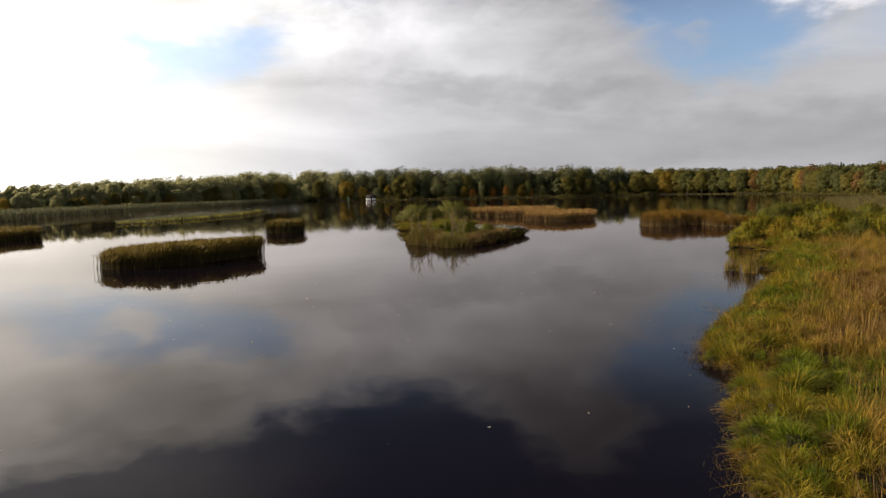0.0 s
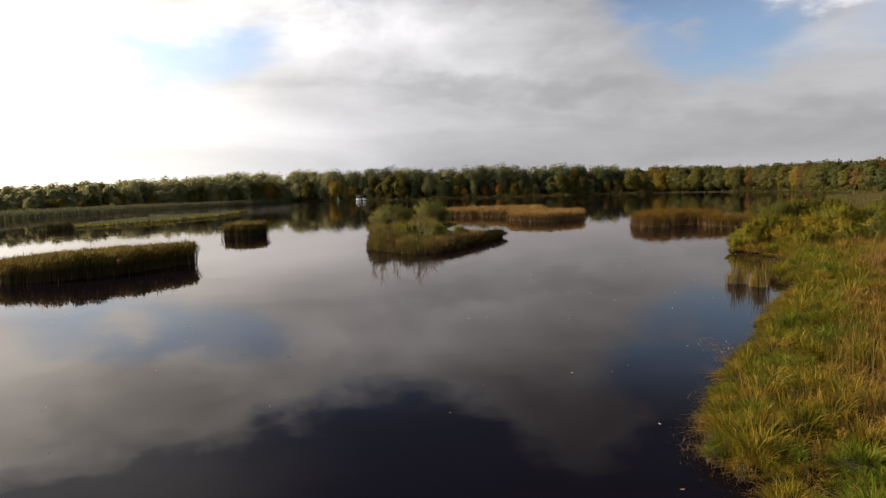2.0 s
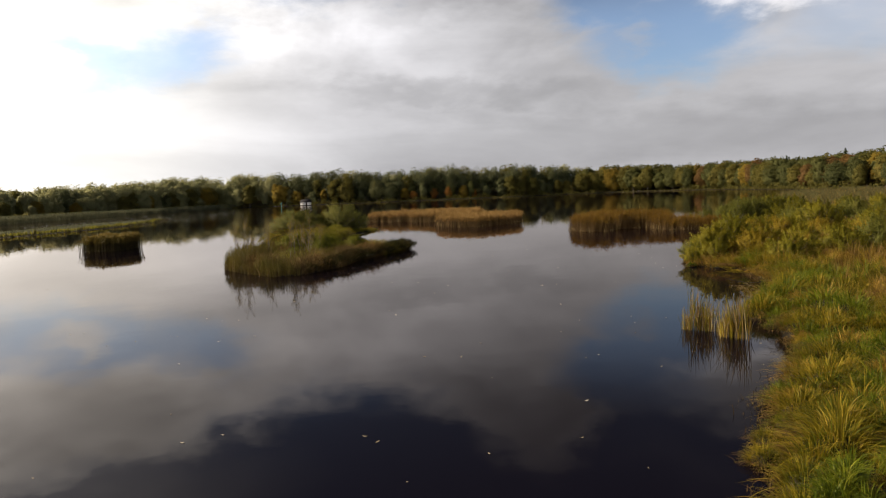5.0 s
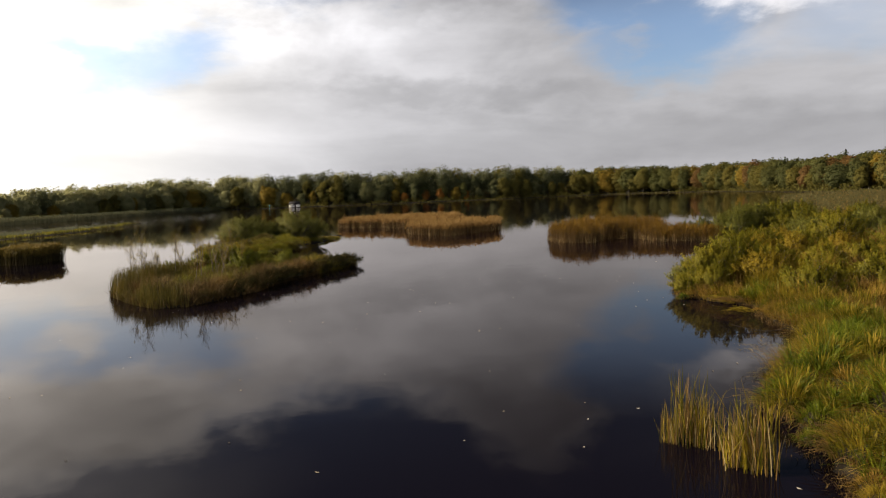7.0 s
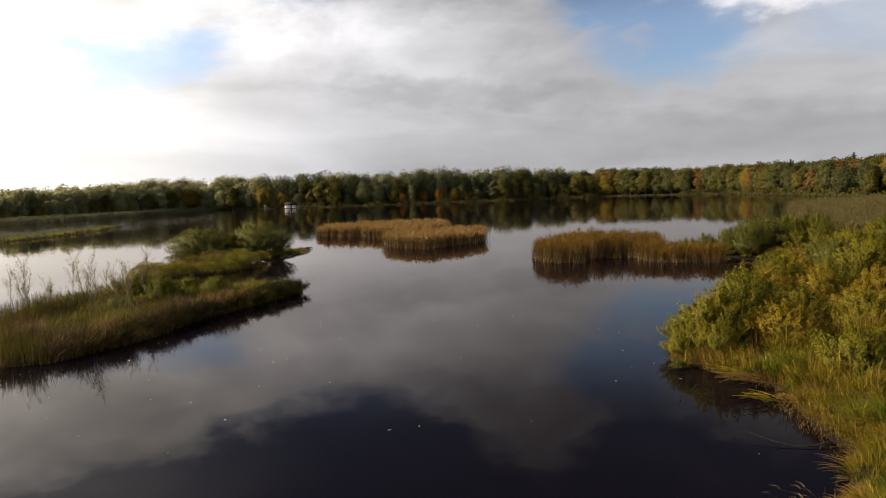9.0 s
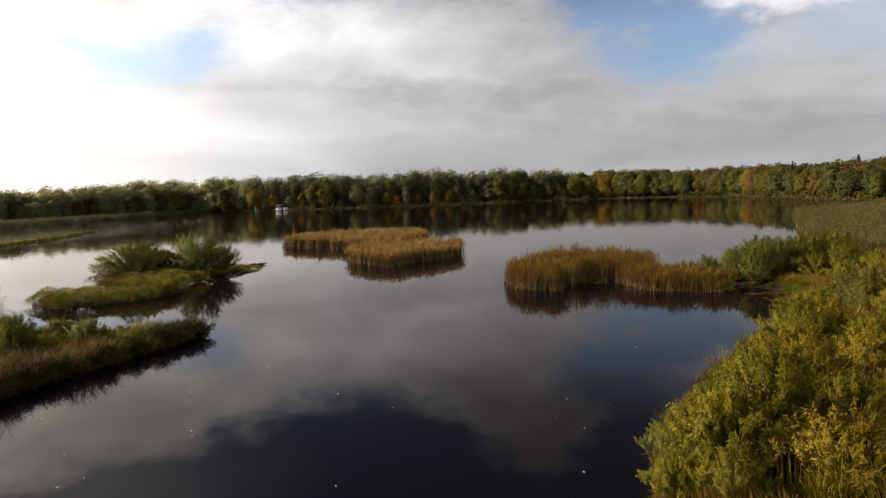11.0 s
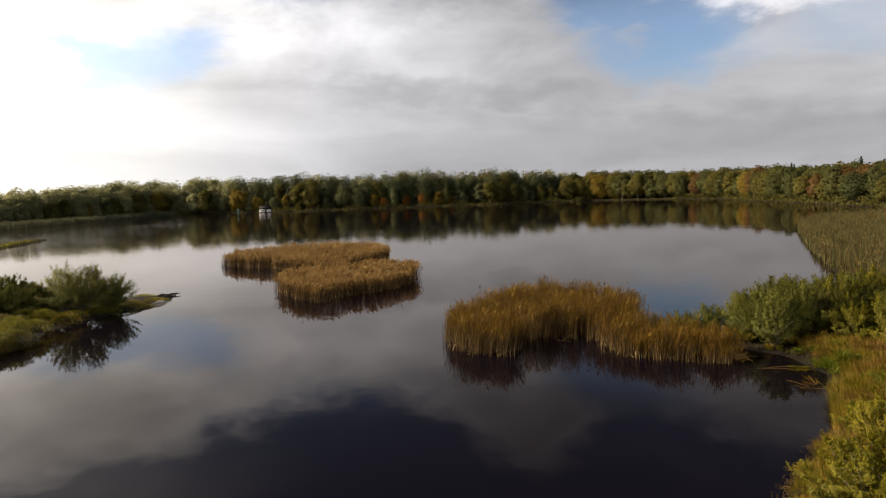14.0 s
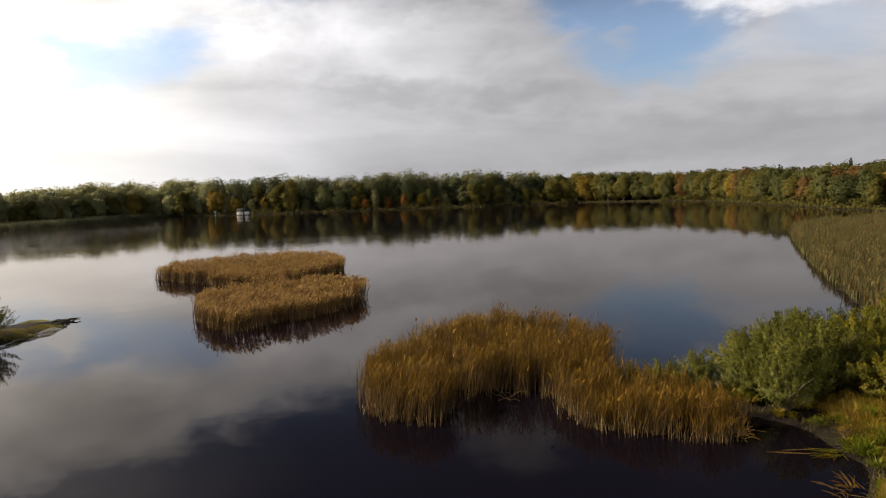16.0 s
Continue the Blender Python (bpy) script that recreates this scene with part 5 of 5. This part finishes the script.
def woods():
    rng = np.random.RandomState(202)
    line = along(WOOD_LINE, 1.0)
    way = np.gradient(line, axis=0)
    way /= np.hypot(*way.T)[:, None]
    back = np.column_stack([-way[:, 1], way[:, 0]])
    spots = []
    for row, (gap, off) in enumerate(((10.5, 0.0), (8.0, 7.5), (8.0, 15.0), (9.0, 23.0))):
        i = 0.0
        while i < len(line) - 1:
            k = int(i)
            spots.append((line[k] + back[k] * (off + rng.normal(0, 1.4)), row))
            i += gap * rng.uniform(0.6, 1.45)
    for i in range(26):        # the corner of the lake, where the two woods meet
        spots.append((np.array((rng.uniform(-240, -150), rng.uniform(690, 730))), 2 + i % 2))
    masses = {"green_crowns": [], "olive_crowns": [], "dull_crowns": [], "pale_crowns": []}
    for (x, y), row in spots:
        if y < 120 or (x > 232 and y < 285):
            continue
        right, west, rusty = x > 150, x < -150, -22 < x < 50 and y > 500
        h = wood_height(x, y)
        if row == 0 or (row == 1 and right):
            if right:
                tall = h * (rng.uniform(0.65, 0.98) if row == 0 else rng.uniform(0.85, 1.02))
                mat = (CROWN_GREEN, CROWN_OLIVE, CROWN_YELLOW)[rng.choice(3, p=(0.58, 0.34, 0.08))]
                if rng.rand() < 0.12:
                    mat = CROWN_BROWN
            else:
                # away from the right-hand shore, painted haze lightens many of the crowns
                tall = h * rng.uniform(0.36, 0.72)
                mat = (CROWN_HAZED, CROWN_OLIVE, CROWN_YELLOW, CROWN_HAZED_GREEN)[rng.choice(4, p=(0.50, 0.22, 0.24, 0.04) if west else (0.04, 0.40, 0.30, 0.26))]
                if rusty and rng.rand() < 0.55:
                    mat, tall = CROWN_RUST, tall * 0.8
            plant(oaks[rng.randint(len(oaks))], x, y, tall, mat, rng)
            continue
        tall = h * (rng.uniform(0.72, 0.95), rng.uniform(0.84, 1.02), rng.uniform(0.92, 1.06))[row - 1]
        c, r = lobes_of(rng, tall, rng.uniform(0.05, 0.28), rng.uniform(0.19, 0.29))
        at, out = crown_leaves(rng, c, r, 1750 if row == 1 else 1500, 1.2, tall)
        # back rows west and north: mostly crowns with haze in their colour
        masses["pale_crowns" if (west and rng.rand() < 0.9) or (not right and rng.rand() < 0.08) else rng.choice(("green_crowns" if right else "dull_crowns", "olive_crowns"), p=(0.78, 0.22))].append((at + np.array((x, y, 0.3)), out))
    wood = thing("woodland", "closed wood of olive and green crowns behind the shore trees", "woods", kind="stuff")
    for name, mat in (("green_crowns", CROWN_GREEN), ("olive_crowns", CROWN_OLIVE), ("dull_crowns", CROWN_HAZED_GREEN), ("pale_crowns", CROWN_HAZED)):
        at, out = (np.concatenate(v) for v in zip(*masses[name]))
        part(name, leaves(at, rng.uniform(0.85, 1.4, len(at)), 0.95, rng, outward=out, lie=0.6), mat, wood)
    for i, k in enumerate(oaks):
        k.matrix_basis = pose(-90 + i * 18, 665, 0.3, 0, 0, 50 * i) @ Matrix.Scale(0.95, 4)
    for i in range(16):
        y = rng.choice((428, 447, 470, 495)) + rng.normal(0, 7)
        x = np.interp(y, (300, 360, 402, 492), (220, 222, 227, 239)) + rng.uniform(2, 14)
        copy_thing(pines[i % 2], pose(x, y, 0.3, 0, 0, rng.uniform(0, 360)) @ Matrix.Diagonal((0.9, 0.9, rng.uniform(1.0, 1.18), 1)))
    pines[0].location, pines[1].location = (240, 436, 0.3), (246, 468, 0.3)


woods()


def shore_fringe():
    """Reeds and brush at the foot of the trees."""
    rng = np.random.RandomState(55)
    t = thing("shore_fringe", "pale reeds and low brush at the foot of the far woods", "brush", kind="stuff")
    line = along([(192, 328), (197, 360), (202, 402), (214, 492), (222, 560), (205, 615), (160, 672), (75, 655), (0, 650), (-60, 648), (-104, 650)], 0.4)
    p = line + rng.normal(0, 1.0, line.shape) + (1.2, 1.2)
    b = np.column_stack([p, np.zeros(len(p))])
    part("reeds", blades(b, rng.uniform(0.6, 1.6, len(p)), 0.22, rng.uniform(0, 6.3, len(p)), rng.uniform(0.05, 0.5, len(p)), 2, rng=rng), MARSH, t)
    line = along([(196, 326), (201, 360), (206, 402), (218, 492), (226, 560), (209, 617), (164, 676), (75, 659), (0, 654), (-60, 652), (-112, 654), (-186, 680), (-212, 560), (-217, 480), (-215, 400), (-205, 290), (-192, 215)], 0.10)
    p = line + rng.normal(0, 2.0, line.shape) + (3.0, 3.0)
    c = np.column_stack([p, rng.uniform(0.1, 4.0, len(p)) * (0.6 + 0.5 * np.sin(line[:, 0] * 0.21 + line[:, 1] * 0.17))])
    part("brush", leaves(c, 1.3, 0.8, rng), CROWN_OLIVE, t)


shore_fringe()


# ---- the boathouse and the post by it ----
def boathouse():
    h = thing("boathouse", "white boarded boathouse with a dark door and roof at the water", "boathouse", at=(-113.0, 644.0, 0))
    part("deck", box(-4.4, -2.6, -0.4, 4.4, 3.0, 0.35), DARK_BOARD, h)
    part("wall", box(-3.9, -2.2, 0.35, 0.35, 2.6, 2.6), WHITE_WALL, h)
    part("wall", box(1.45, -2.2, 0.35, 3.9, 2.6, 2.6), WHITE_WALL, h)
    part("wall", box(0.35, -1.7, 2.5, 1.45, 2.6, 2.6), WHITE_WALL, h)
    d = part("door", box(0.36, -1.9, 0.35, 1.44, -1.82, 2.5), DARK_BOARD, h)
    part("handle", box(0.46, -1.96, 1.3, 0.56, -1.904, 1.42), TWIG, d)
    v = np.array([(-4.3, -3.0, 2.5), (4.3, -3.0, 2.5), (4.3, 3.4, 2.5), (-4.3, 3.4, 2.5), (-3.9, 0.2, 4.9), (3.9, 0.2, 4.9)])
    part("roof", (v, [(0, 1, 5, 4), (2, 3, 4, 5), (3, 2, 1, 0)], [(1, 2, 5), (3, 0, 4)]), ROOF_DARK, h)
    h.scale = (1.12, 1.12, 1.12)
    for x in (-2.6, -1.2):
        w = part("window", box(x - 0.30, -2.25, 1.45, x + 0.30, -2.204, 2.15), DARK_BOARD, h)
        part("frame", join(box(x - 0.38, -2.27, 1.37, x - 0.304, -2.204, 2.23), box(x + 0.304, -2.27, 1.37, x + 0.38, -2.204, 2.23),
                           box(x - 0.30, -2.27, 2.154, x + 0.30, -2.204, 2.23), box(x - 0.30, -2.27, 1.37, x + 0.30, -2.204, 1.446)), WHITE_WALL, w)


boathouse()


def marker():
    m = thing("channel_marker", "faded teal marker post standing in the water", "marker post", at=(-134.0, 640.0, 0))
    part("post", tube([(0, 0, -0.6), (0, 0, 2.0), (0, 0, 3.0)], (0.25, 0.22, 0.2), 8), TEAL_PAINT, m)
    part("topmark", box(-0.5, -0.12, 2.4, 0.5, 0.12, 3.6), TEAL_PAINT, m)


marker()


# ---- leaves and feathers afloat ----
def afloat():
    rng = np.random.RandomState(66)
    n = 420
    p = np.column_stack([rng.uniform(-35, 42, n), rng.uniform(8, 105, n)])
    p = p[(depth_in(LAKE, p) > 0.8) & ~inside(STRIP, p)]
    V = []
    for x, y in p:
        a, l = rng.uniform(0, 6.3), rng.uniform(0.025, 0.085)
        for k, (u, w, z) in enumerate(((-1, 0, 0.012), (0, 0.45, 0.006), (1, 0, 0.022), (0, -0.45, 0.006))):
            V.append((x + l * (u * math.cos(a) - w * math.sin(a)), y + l * (u * math.sin(a) + w * math.cos(a)), z))
    ob = new("floating_leaves", mesh_of("floating_leaves", V, np.arange(len(V)).reshape(-1, 4), mat=PALE_LEAF))
    tagged(ob, "pale fallen leaves scattered on the still water", "leaves", kind="stuff")


afloat()
